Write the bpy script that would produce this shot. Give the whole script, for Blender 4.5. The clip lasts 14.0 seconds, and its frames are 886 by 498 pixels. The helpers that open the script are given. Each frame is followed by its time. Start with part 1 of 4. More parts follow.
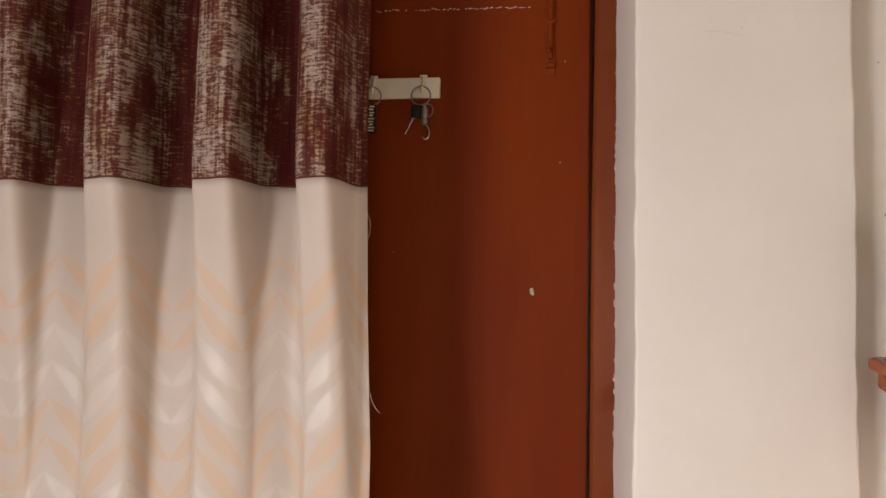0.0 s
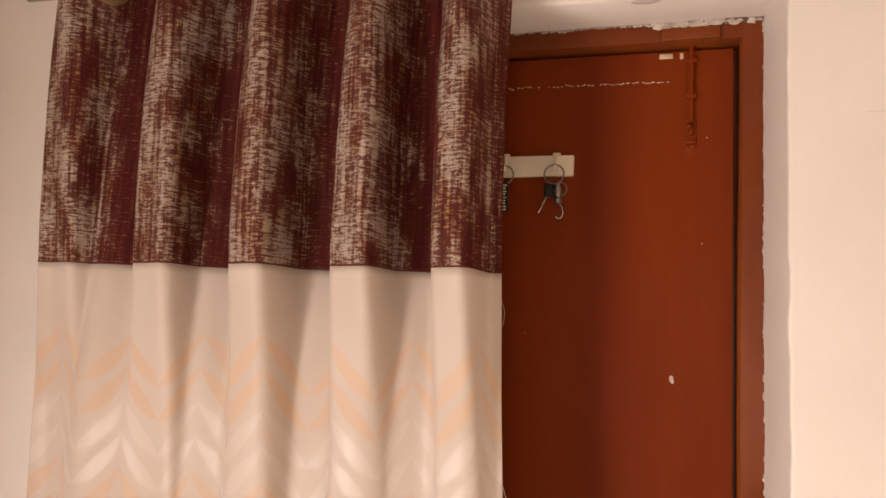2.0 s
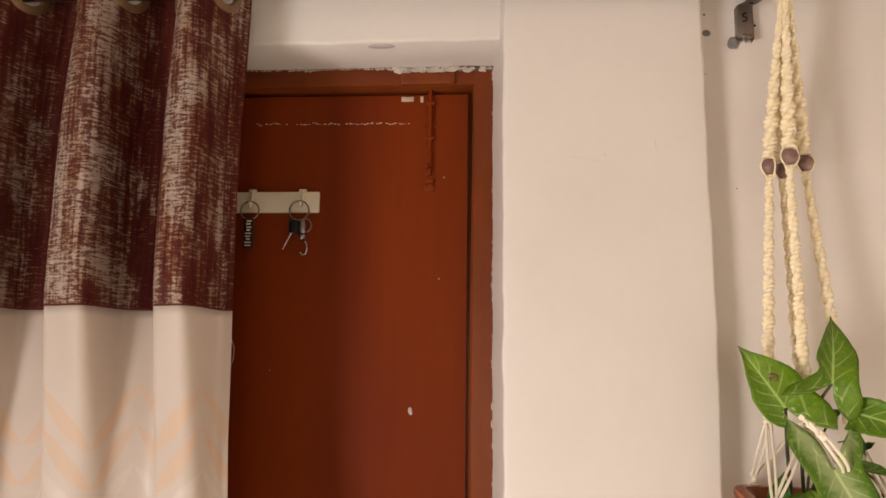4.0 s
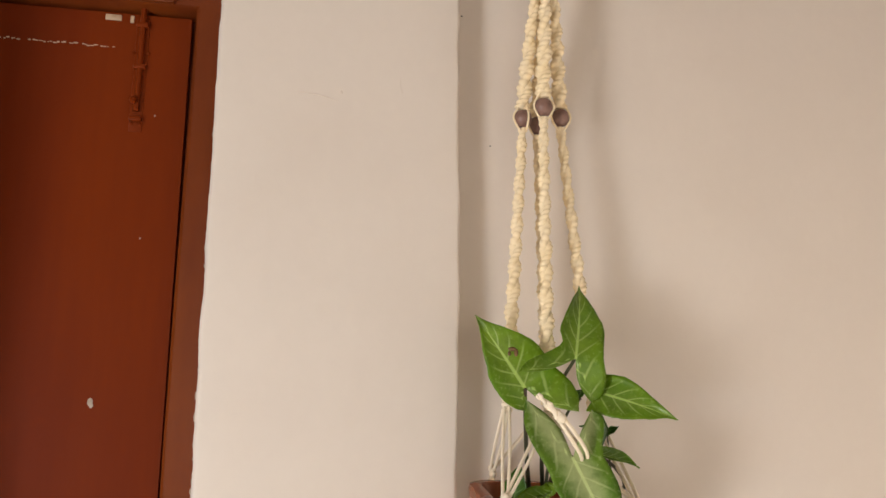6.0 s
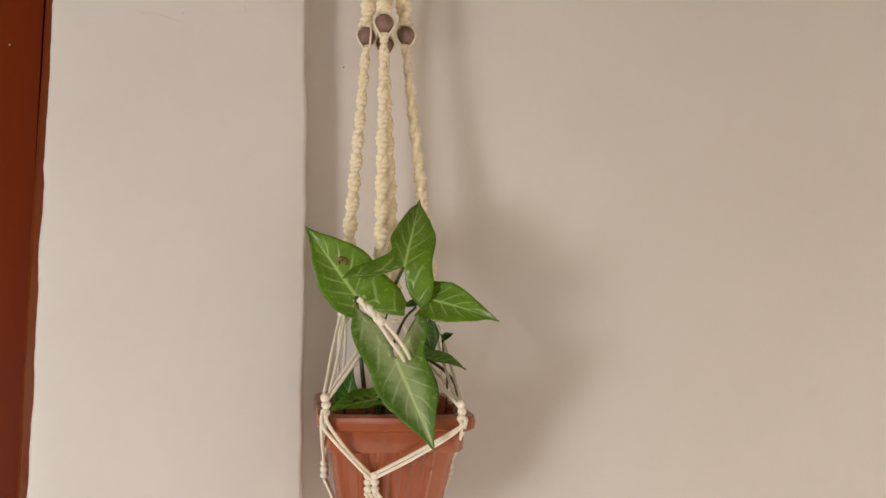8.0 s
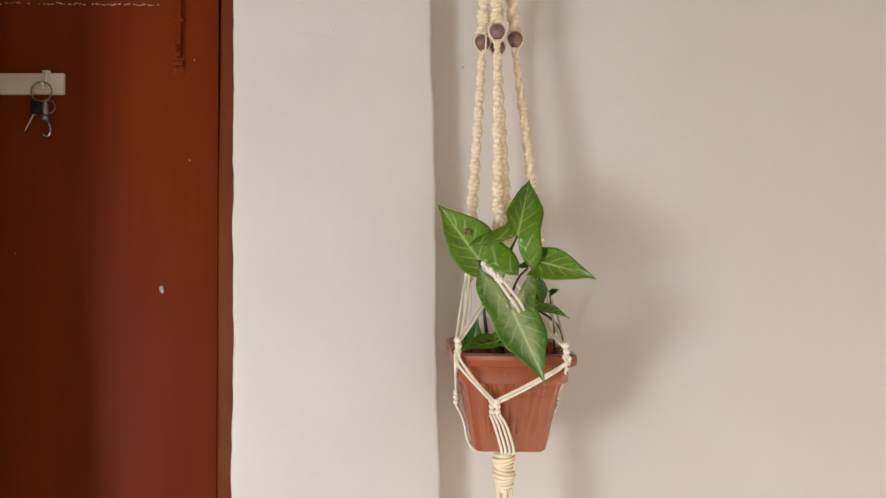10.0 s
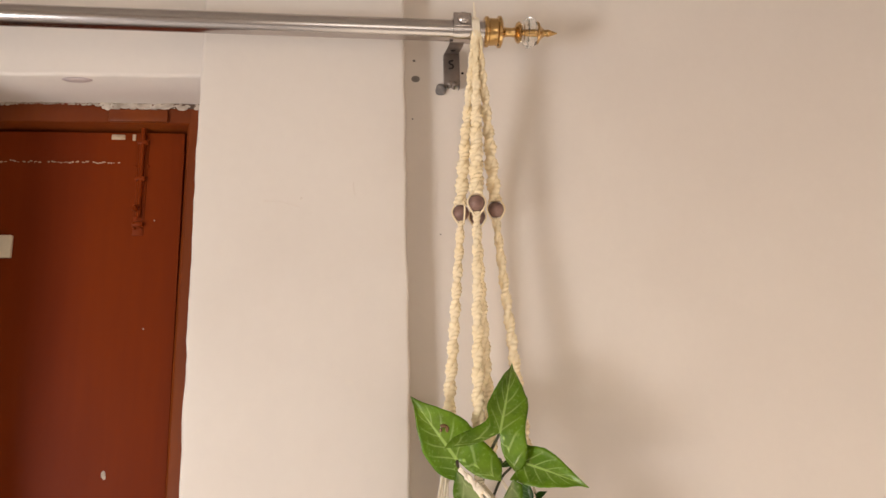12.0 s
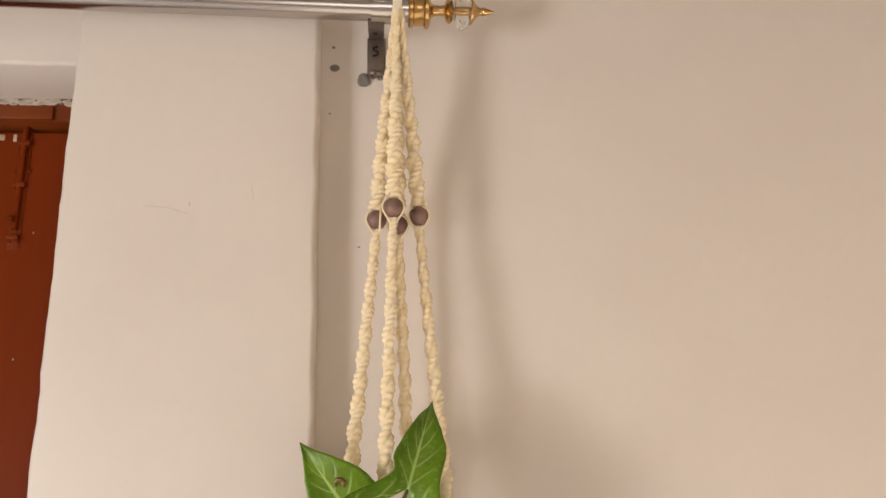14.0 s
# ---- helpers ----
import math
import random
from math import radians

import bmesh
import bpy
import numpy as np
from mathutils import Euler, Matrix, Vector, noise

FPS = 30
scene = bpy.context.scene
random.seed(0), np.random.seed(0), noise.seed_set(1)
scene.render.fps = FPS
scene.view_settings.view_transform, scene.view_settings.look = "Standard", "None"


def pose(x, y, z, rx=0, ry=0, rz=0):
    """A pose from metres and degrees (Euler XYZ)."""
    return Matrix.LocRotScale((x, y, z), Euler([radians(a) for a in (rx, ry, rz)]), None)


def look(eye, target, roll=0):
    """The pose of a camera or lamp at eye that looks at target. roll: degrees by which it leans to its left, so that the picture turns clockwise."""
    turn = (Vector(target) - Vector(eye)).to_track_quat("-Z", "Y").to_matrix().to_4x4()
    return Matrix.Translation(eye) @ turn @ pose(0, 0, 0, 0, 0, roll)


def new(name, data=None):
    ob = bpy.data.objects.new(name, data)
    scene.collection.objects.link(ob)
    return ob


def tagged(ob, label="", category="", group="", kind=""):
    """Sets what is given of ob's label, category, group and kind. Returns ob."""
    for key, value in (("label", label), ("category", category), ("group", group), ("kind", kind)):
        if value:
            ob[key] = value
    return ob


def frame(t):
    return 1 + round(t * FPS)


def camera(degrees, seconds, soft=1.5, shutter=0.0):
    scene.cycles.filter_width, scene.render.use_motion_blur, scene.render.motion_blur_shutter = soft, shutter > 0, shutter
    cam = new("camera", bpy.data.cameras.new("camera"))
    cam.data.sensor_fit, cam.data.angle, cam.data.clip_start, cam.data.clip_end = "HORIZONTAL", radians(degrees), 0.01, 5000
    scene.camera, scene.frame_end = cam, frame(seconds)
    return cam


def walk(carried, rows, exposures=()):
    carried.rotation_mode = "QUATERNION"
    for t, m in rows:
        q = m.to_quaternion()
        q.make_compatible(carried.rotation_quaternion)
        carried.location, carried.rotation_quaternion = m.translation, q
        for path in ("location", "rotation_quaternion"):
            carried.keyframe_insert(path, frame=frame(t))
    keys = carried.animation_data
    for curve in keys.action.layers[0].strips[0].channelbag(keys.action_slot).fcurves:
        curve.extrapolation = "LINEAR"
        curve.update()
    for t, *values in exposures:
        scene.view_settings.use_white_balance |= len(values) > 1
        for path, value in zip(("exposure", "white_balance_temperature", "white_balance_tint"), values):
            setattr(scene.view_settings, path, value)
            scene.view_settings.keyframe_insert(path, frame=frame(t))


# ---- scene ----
cam = camera(59.7, 14.0)
PATH = [
    (0, (0.0056, 0.0264, 1.5148), (-0.2240, 1.6056, 1.6348), 1.3),
    (0.5, (-0.0160, 0.0120, 1.5100), (-0.3840, 1.5632, 1.6380), 2),
    (1, (-0.0248, 0.0112, 1.5132), (-0.4920, 1.5360, 1.6420), 2.4),
    (1.5, (-0.0288, 0.0208, 1.5588), (-0.5320, 1.5320, 1.7092), 2.7),
    (2, (-0.0280, 0.0312, 1.5884), (-0.4856, 1.5536, 1.7692), 2.6),
    (2.5, (-0.0024, 0.0344, 1.6044), (-0.4104, 1.5656, 1.8284), 2.3),
    (3, (0.0248, 0.0304, 1.6076), (-0.3048, 1.5752, 1.8628), 2),
    (3.5, (0.0600, 0.0280, 1.6012), (-0.1880, 1.5872, 1.8612), 1.5),
    (4, (0.1080, 0.0456, 1.5972), (-0.0128, 1.6208, 1.8532), 0.7),
    (4.2, (0.1256, 0.0480, 1.5996), (0.0592, 1.6264, 1.8516), 0.7),
    (6.3, (0.2320, 0.2664, 1.5580), (0.5408, 1.8080, 1.8540), 0.3),
    (6.5, (0.2464, 0.2888, 1.5588), (0.5688, 1.8264, 1.8604), 0.1),
    (7, (0.2816, 0.3224, 1.5492), (0.6432, 1.8488, 1.8644), -0.6),
    (7.5, (0.3296, 0.2864, 1.5188), (0.7192, 1.8064, 1.8316), -1.3),
    (8, (0.3648, 0.1952, 1.5036), (0.6832, 1.7480, 1.7188), -1),
    (8.2, (0.3576, 0.1656, 1.4908), (0.6528, 1.7280, 1.6700), -0.6),
    (10.3, (0.3240, 0.0096, 1.5004), (0.4168, 1.6016, 1.6332), -1.2),
    (10.5, (0.3208, 0.0128, 1.5060), (0.4168, 1.6016, 1.6708), -1.2),
    (11, (0.3200, 0.0328, 1.5396), (0.4232, 1.6104, 1.7868), -0.8),
    (11.5, (0.3320, 0.0552, 1.5668), (0.4544, 1.6264, 1.8420), -0.9),
    (12, (0.3472, 0.0872, 1.6100), (0.4808, 1.6448, 1.9516), -1.1),
    (12.5, (0.3648, 0.1272, 1.6228), (0.5128, 1.6752, 2.0012), -1.3),
    (13, (0.3976, 0.1592, 1.6284), (0.5488, 1.7000, 2.0316), -1.3),
    (13.5, (0.4368, 0.1952, 1.6196), (0.5672, 1.7360, 2.0308), -1.1),
    (14, (0.4568, 0.2416, 1.6228), (0.5864, 1.7832, 2.0308), -1.1),
]
walk(cam, [(t, look(eye, target, roll)) for t, eye, target, roll in PATH],
     [(0.0, 1.52, 6600, 13), (0.6, 1.52, 6950, 15), (1.0, 1.74, 7450, 19), (1.5, 1.72, 7700, 22), (2.0, 1.86, 7750, 22), (2.5, 1.9, 7550, 20), (3.0, 1.84, 7400, 18), (4.2, 1.68, 7000, 13), (6.3, 1.58, 6700, 10), (7.0, 1.52, 6600, 11),
      (8.2, 1.38, 6350, 8), (10.3, 1.60, 6000, 8), (11.3, 1.62, 6450, 10), (12.0, 1.73, 6800, 12), (12.5, 1.7, 6850, 12), (14.0, 1.63, 6850, 11)])

# ---- light ----
world = bpy.data.worlds.new("world")
scene.world = world
world.use_nodes = True
sky = world.node_tree.nodes.new("ShaderNodeTexSky")
sky.sky_type, sky.sun_disc = "NISHITA", False
sky.sun_elevation, sky.sun_rotation = radians(23.5), radians(246)
world.node_tree.links.new(sky.outputs[0], world.node_tree.nodes["Background"].inputs[0])
world.node_tree.nodes["Background"].inputs[1].default_value = 0.05


# rectangular lamp, for the left window and for the added back fill
def window_light(name, m, width, height, watts, colour):
    lamp = bpy.data.lights.new(name, "AREA")
    lamp.shape, lamp.size, lamp.size_y, lamp.energy, lamp.color = "RECTANGLE", width, height, watts, colour
    new(name, lamp).matrix_world = m


# daylight in the window opening of the left wall; the back lamp is an added, unseen fill
window_light("window_light", look((-1.30, -0.62, 1.06), (0.0, -0.40, 0.92)), 0.56, 0.70, 12.0, (0.95, 0.96, 1.0))
window_light("back_fill_light", look((0.30, -2.95, 1.35), (0.30, 0.0, 1.10)), 0.9, 1.1, 3.0, (1.0, 0.95, 0.90))
sun = bpy.data.lights.new("sun", "SUN")
sun.energy, sun.angle, sun.color = 5.0, radians(0.5), (1.0, 0.93, 0.82)
new("sun", sun).matrix_world = look((-4.2, -1.9, 2.0), (0.0, 0.0, 0.0))


# ---- materials ----
def shader(name, base=(0.8, 0.8, 0.8), rough=0.6, metal=0.0):
    m = bpy.data.materials.new(name)
    m.use_nodes = True
    b = m.node_tree.nodes["Principled BSDF"]
    b.inputs["Base Color"].default_value = (*base, 1)
    b.inputs["Roughness"].default_value = rough
    b.inputs["Metallic"].default_value = metal
    return m, m.node_tree, b


def add(nt, kind, **values):
    n = nt.nodes.new("ShaderNode" + kind)
    for key, v in values.items():
        if key == "op":
            n.operation = v
        else:
            n.inputs[int(key[1:]) if key[0] == "i" and key[1:].isdigit() else key].default_value = v
    return n


def math_node(nt, op, a, b=0.0, c=None):
    n = nt.nodes.new("ShaderNodeMath")
    n.operation = op
    for i, v in enumerate((a, b, c)):
        if v is None:
            continue
        if isinstance(v, (int, float)):
            n.inputs[i].default_value = v
        else:
            nt.links.new(v, n.inputs[i])
    return n.outputs[0]


def coords(nt, scale=(1, 1, 1), uv=False):
    tc = nt.nodes.new("ShaderNodeTexCoord")
    mp = nt.nodes.new("ShaderNodeMapping")
    mp.inputs["Scale"].default_value = scale
    nt.links.new(tc.outputs["UV" if uv else "Object"], mp.inputs[0])
    return mp.outputs[0]


def noise_tex(nt, scale, stretch=(1, 1, 1), detail=4.0, rough=0.55, uv=False, dist=0.0):
    n = nt.nodes.new("ShaderNodeTexNoise")
    n.inputs["Scale"].default_value, n.inputs["Detail"].default_value = scale, detail
    n.inputs["Roughness"].default_value, n.inputs["Distortion"].default_value = rough, dist
    nt.links.new(coords(nt, stretch, uv), n.inputs["Vector"])
    return n.outputs[0]


def ramp(nt, fac, lo, hi):
    n = nt.nodes.new("ShaderNodeMapRange")
    n.interpolation_type = "SMOOTHSTEP"
    n.inputs[1].default_value, n.inputs[2].default_value = lo, hi
    nt.links.new(fac, n.inputs[0])
    return n.outputs[0]


def mix(nt, fac, a, b):
    n = nt.nodes.new("ShaderNodeMix")
    n.data_type = "RGBA"
    for slot, v in ((0, fac), (6, a), (7, b)):
        if isinstance(v, tuple):
            n.inputs[slot].default_value = (*v, 1)
        elif isinstance(v, (int, float)):
            n.inputs[slot].default_value = v
        else:
            nt.links.new(v, n.inputs[slot])
    return n.outputs[2]


def bump(nt, b, height, strength, distance):
    n = nt.nodes.new("ShaderNodeBump")
    n.inputs["Strength"].default_value, n.inputs["Distance"].default_value = strength, distance
    nt.links.new(height, n.inputs["Height"])
    nt.links.new(n.outputs[0], b.inputs["Normal"])


def surface(name, c1, c2, big=3.0, fine=90.0, rough=0.6, metal=0.0, relief=0.15, depth=0.001, stretch=(1, 1, 1), spread=0.12, gloss=0.5, waves=0.0):
    """A painted or plain surface with blotches, fine grain and relief."""
    m, nt, b = shader(name, c1, rough, metal)
    b.inputs["Specular IOR Level"].default_value = gloss
    large = ramp(nt, noise_tex(nt, big, stretch, 5.0), 0.35, 0.68)
    small = noise_tex(nt, fine, stretch, 3.0)
    col = mix(nt, large, c1, c2)
    nt.links.new(mix(nt, math_node(nt, "MULTIPLY", small, spread * 2), col, tuple(v * 0.72 for v in c2)), b.inputs["Base Color"])
    nt.links.new(math_node(nt, "MULTIPLY_ADD", large, 0.12, rough - 0.06), b.inputs["Roughness"])
    height = small if not waves else math_node(nt, "ADD", small, math_node(nt, "MULTIPLY", noise_tex(nt, 7.0, stretch, 2.0), waves))
    bump(nt, b, height, relief, depth)
    return m


WALL = surface("wall_paint", (0.79, 0.72, 0.655), (0.74, 0.665, 0.60), 2.2, 70.0, 0.55, relief=0.12, depth=0.0015, spread=0.06, waves=9.0)
# unseen ceiling, darkened below the wall colour to weaken bounce from above
CEILING = surface("ceiling_dimmed", (0.44, 0.40, 0.36), (0.40, 0.36, 0.32), 1.5, 60.0, 0.8, relief=0.1)
FLOOR = surface("floor_stone", (0.58, 0.55, 0.51), (0.51, 0.48, 0.44), 5.0, 60.0, 0.35, relief=0.05)
DOOR = surface("door_enamel", (0.208, 0.0325, 0.0052), (0.160, 0.0225, 0.0043), 3.0, 40.0, 0.40, relief=0.16, depth=0.0008, stretch=(3.0, 1.0, 0.35), spread=0.1, gloss=0.07)
FRAME = surface("frame_enamel", (0.215, 0.046, 0.008), (0.160, 0.030, 0.006), 6.0, 45.0, 0.38, relief=0.3, depth=0.001, stretch=(2.0, 1.0, 0.5), gloss=0.25)
CRUST = surface("chipped_plaster", (0.66, 0.57, 0.48), (0.44, 0.36, 0.29), 60.0, 300.0, 0.9, relief=0.15)
MORTAR = surface("dirty_mortar", (0.16, 0.105, 0.075), (0.10, 0.062, 0.045), 60.0, 300.0, 0.9, relief=0.3)
# shade deep in gaps, holes and slots, put into a near-black colour
DARK = surface("dark_gap", (0.02, 0.012, 0.01), (0.015, 0.01, 0.008), 20.0, 100.0, 0.9)
STEEL = surface("brushed_steel", (0.52, 0.48, 0.46), (0.46, 0.42, 0.40), 8.0, 160.0, 0.26, 1.0, 0.04, 0.0004, (0.15, 4, 4), 0.05)
ZINC = surface("dull_zinc", (0.33, 0.28, 0.25), (0.24, 0.20, 0.18), 30.0, 160.0, 0.42, 0.9, 0.1, 0.0005)
BRASS = surface("polished_brass", (0.66, 0.44, 0.20), (0.56, 0.35, 0.14), 40.0, 200.0, 0.17, 1.0, 0.03, 0.0003)
BRONZE = surface("bronze_plastic", (0.235, 0.135, 0.06), (0.18, 0.10, 0.045), 30.0, 200.0, 0.38, 0.25, 0.05, 0.0003)
CORD = surface("cotton_cord", (0.95, 0.81, 0.57), (0.93, 0.77, 0.50), 40.0, 700.0, 0.85, 0.0, 0.25, 0.0008, (1, 1, 0.6), 0.08)
CORD_PALE = surface("pale_cotton_cord", (0.93, 0.83, 0.67), (0.90, 0.79, 0.61), 40.0, 700.0, 0.85, 0.0, 0.25, 0.0008, (1, 1, 0.6), 0.07)
BEAD = surface("stained_wood_bead", (0.27, 0.155, 0.125), (0.20, 0.11, 0.09), 120.0, 420.0, 0.42, 0.0, 0.3, 0.0008)
TERRACOTTA = surface("terracotta_plastic", (0.36, 0.092, 0.032), (0.30, 0.075, 0.027), 18.0, 240.0, 0.24, 0.0, 0.06, 0.0004)
SOIL = surface("potting_soil", (0.045, 0.028, 0.018), (0.02, 0.013, 0.009), 120.0, 400.0, 0.95, 0.0, 1.0, 0.006)
STEM = surface("dark_stem", (0.045, 0.060, 0.018), (0.06, 0.04, 0.02), 40.0, 200.0, 0.5)
PLASTIC = surface("ivory_plastic", (0.76, 0.65, 0.48), (0.70, 0.59, 0.43), 20.0, 200.0, 0.4, relief=0.04)
BLACK = surface("black_leather", (0.012, 0.010, 0.010), (0.02, 0.016, 0.016), 80.0, 300.0, 0.5, gloss=0.2)
SCRATCH = surface("wall_scratch", (0.76, 0.68, 0.61), (0.79, 0.71, 0.64), 60.0, 300.0, 0.8)
STAIN = surface("mauve_stain", (0.57, 0.47, 0.47), (0.62, 0.52, 0.50), 60.0, 300.0, 0.8)
PUTTY = surface("grey_putty", (0.25, 0.22, 0.20), (0.19, 0.17, 0.16), 80.0, 300.0, 0.8)

GLUE = surface("old_glue", (0.66, 0.50, 0.34), (0.50, 0.34, 0.22), 90.0, 300.0, 0.7)
GLASS, glass_nodes, glass_shader = shader("clear_acrylic", (0.96, 0.95, 0.92), 0.03)
glass_shader.inputs["Transmission Weight"].default_value = 1.0
glass_shader.inputs["IOR"].default_value = 1.48


def header_cloth():
    """Maroon cloth with a broken foil print."""
    m, nt, b = shader("maroon_foil_cloth", rough=0.5)
    tc = nt.nodes.new("ShaderNodeTexCoord")
    sep = nt.nodes.new("ShaderNodeSeparateXYZ")
    nt.links.new(tc.outputs["UV"], sep.inputs[0])
    streak = noise_tex(nt, 1.0, (130, 8, 1), 3.0, uv=True)
    thread = noise_tex(nt, 1.0, (52, 310, 1), 3.0, 0.6, uv=True)
    crackle = noise_tex(nt, 1.0, (160, 240, 1), 4.0, 0.65, uv=True, dist=1.2)
    patch = noise_tex(nt, 1.0, (20, 9, 1), 4.0, 0.6, uv=True)
    # broad woven stripes, one to a fold with a thin one between, broken up by the worn print
    phase = math_node(nt, "MULTIPLY_ADD", sep.outputs[0], 2 * math.pi / 0.25, math.pi - 0.3)
    wave = math_node(nt, "SINE", phase)
    thin = math_node(nt, "SINE", math_node(nt, "MULTIPLY_ADD", phase, 2.0, 0.9))
    worn = noise_tex(nt, 1.0, (11, 17, 1), 3.0, 0.6, uv=True, dist=0.6)
    band = math_node(nt, "ADD", math_node(nt, "MULTIPLY_ADD", thin, 0.06, math_node(nt, "MULTIPLY", wave, 0.15)), math_node(nt, "ADD", patch, math_node(nt, "MULTIPLY", streak, 0.35)))
    stripe = ramp(nt, band, 0.54, 0.90)
    v = math_node(nt, "ADD", math_node(nt, "MULTIPLY", streak, 0.34), math_node(nt, "MULTIPLY", thread, 0.85))
    v = math_node(nt, "ADD", v, math_node(nt, "MULTIPLY", crackle, 0.62))
    v = math_node(nt, "ADD", v, math_node(nt, "MULTIPLY", stripe, 0.20))
    v = math_node(nt, "ADD", v, math_node(nt, "MULTIPLY", worn, 0.24))
    foil = ramp(nt, v, 1.09, 1.34)
    ground = mix(nt, ramp(nt, streak, 0.3, 0.7), (0.066, 0.0065, 0.007), (0.098, 0.017, 0.010))
    ground = mix(nt, math_node(nt, "MULTIPLY", stripe, 0.38), ground, (0.185, 0.088, 0.056))
    warm = mix(nt, math_node(nt, "MULTIPLY", stripe, ramp(nt, patch, 0.30, 0.60)), (0.46, 0.28, 0.125), (0.68, 0.57, 0.47))
    nt.links.new(mix(nt, math_node(nt, "MULTIPLY", foil, 0.59), ground, warm), b.inputs["Base Color"])
    nt.links.new(math_node(nt, "MULTIPLY", foil, 0.5), b.inputs["Metallic"])
    nt.links.new(math_node(nt, "MULTIPLY_ADD", foil, -0.06, 0.56), b.inputs["Roughness"])
    b.inputs["Specular IOR Level"].default_value = 0.1
    bump(nt, b, v, 0.9, 0.0026)
    return m


def satin_cloth():
    """Cream satin with woven chevrons of paired leaves, peach and pearl in turn."""
    m, nt, b = shader("cream_satin", rough=0.42)
    tc = nt.nodes.new("ShaderNodeTexCoord")
    sep = nt.nodes.new("ShaderNodeSeparateXYZ")
    nt.links.new(tc.outputs["UV"], sep.inputs[0])
    u, v = sep.outputs[0], sep.outputs[1]
    col = math_node(nt, "DIVIDE", math_node(nt, "ADD", u, -0.006), 0.172)
    half = math_node(nt, "ABSOLUTE", math_node(nt, "SUBTRACT", math_node(nt, "FRACT", col), 0.5))
    across = math_node(nt, "MULTIPLY", half, 2.0)
    bend = math_node(nt, "POWER", across, 0.8)
    rise = math_node(nt, "ADD", math_node(nt, "MULTIPLY_ADD", v, 1 / 0.0505, 0.21), math_node(nt, "MULTIPLY", bend, 1.6))
    band = math_node(nt, "ABSOLUTE", math_node(nt, "SUBTRACT", math_node(nt, "FRACT", rise), 0.5))
    girth = math_node(nt, "MULTIPLY", math_node(nt, "POWER", math_node(nt, "SINE", math_node(nt, "MULTIPLY", across, math.pi)), 0.8), 0.32)
    leaf = ramp(nt, math_node(nt, "SUBTRACT", girth, band), -0.06, 0.05)
    # two rows of peach leaves, then two of pearl
    row = math_node(nt, "FLOOR", rise)
    leaf = math_node(nt, "MULTIPLY", leaf, math_node(nt, "LESS_THAN", row, 31.5))
    tint = math_node(nt, "GREATER_THAN", math_node(nt, "MODULO", row, 4.0), 1.5)
    peach = math_node(nt, "MULTIPLY", leaf, tint)
    pearl = math_node(nt, "SUBTRACT", leaf, peach)
    cloth = mix(nt, ramp(nt, noise_tex(nt, 7.0), 0.35, 0.65), (0.560, 0.462, 0.388), (0.530, 0.428, 0.350))
    cloth = mix(nt, math_node(nt, "MULTIPLY", peach, 0.55), cloth, (0.60, 0.375, 0.225))
    # pearl leaves are woven gloss; part of their sheen is painted as lighter colour
    cloth = mix(nt, math_node(nt, "MULTIPLY", pearl, 0.14), cloth, (0.76, 0.69, 0.61))
    nt.links.new(cloth, b.inputs["Base Color"])
    nt.links.new(math_node(nt, "MULTIPLY_ADD", pearl, -0.17, 0.60), b.inputs["Roughness"])
    b.inputs["Sheen Weight"].default_value = 0.25
    weave = noise_tex(nt, 1.0, (900, 500, 1), 2.0, uv=True)
    bump(nt, b, math_node(nt, "ADD", weave, math_node(nt, "MULTIPLY", leaf, 0.5)), 0.12, 0.0006)
    return m


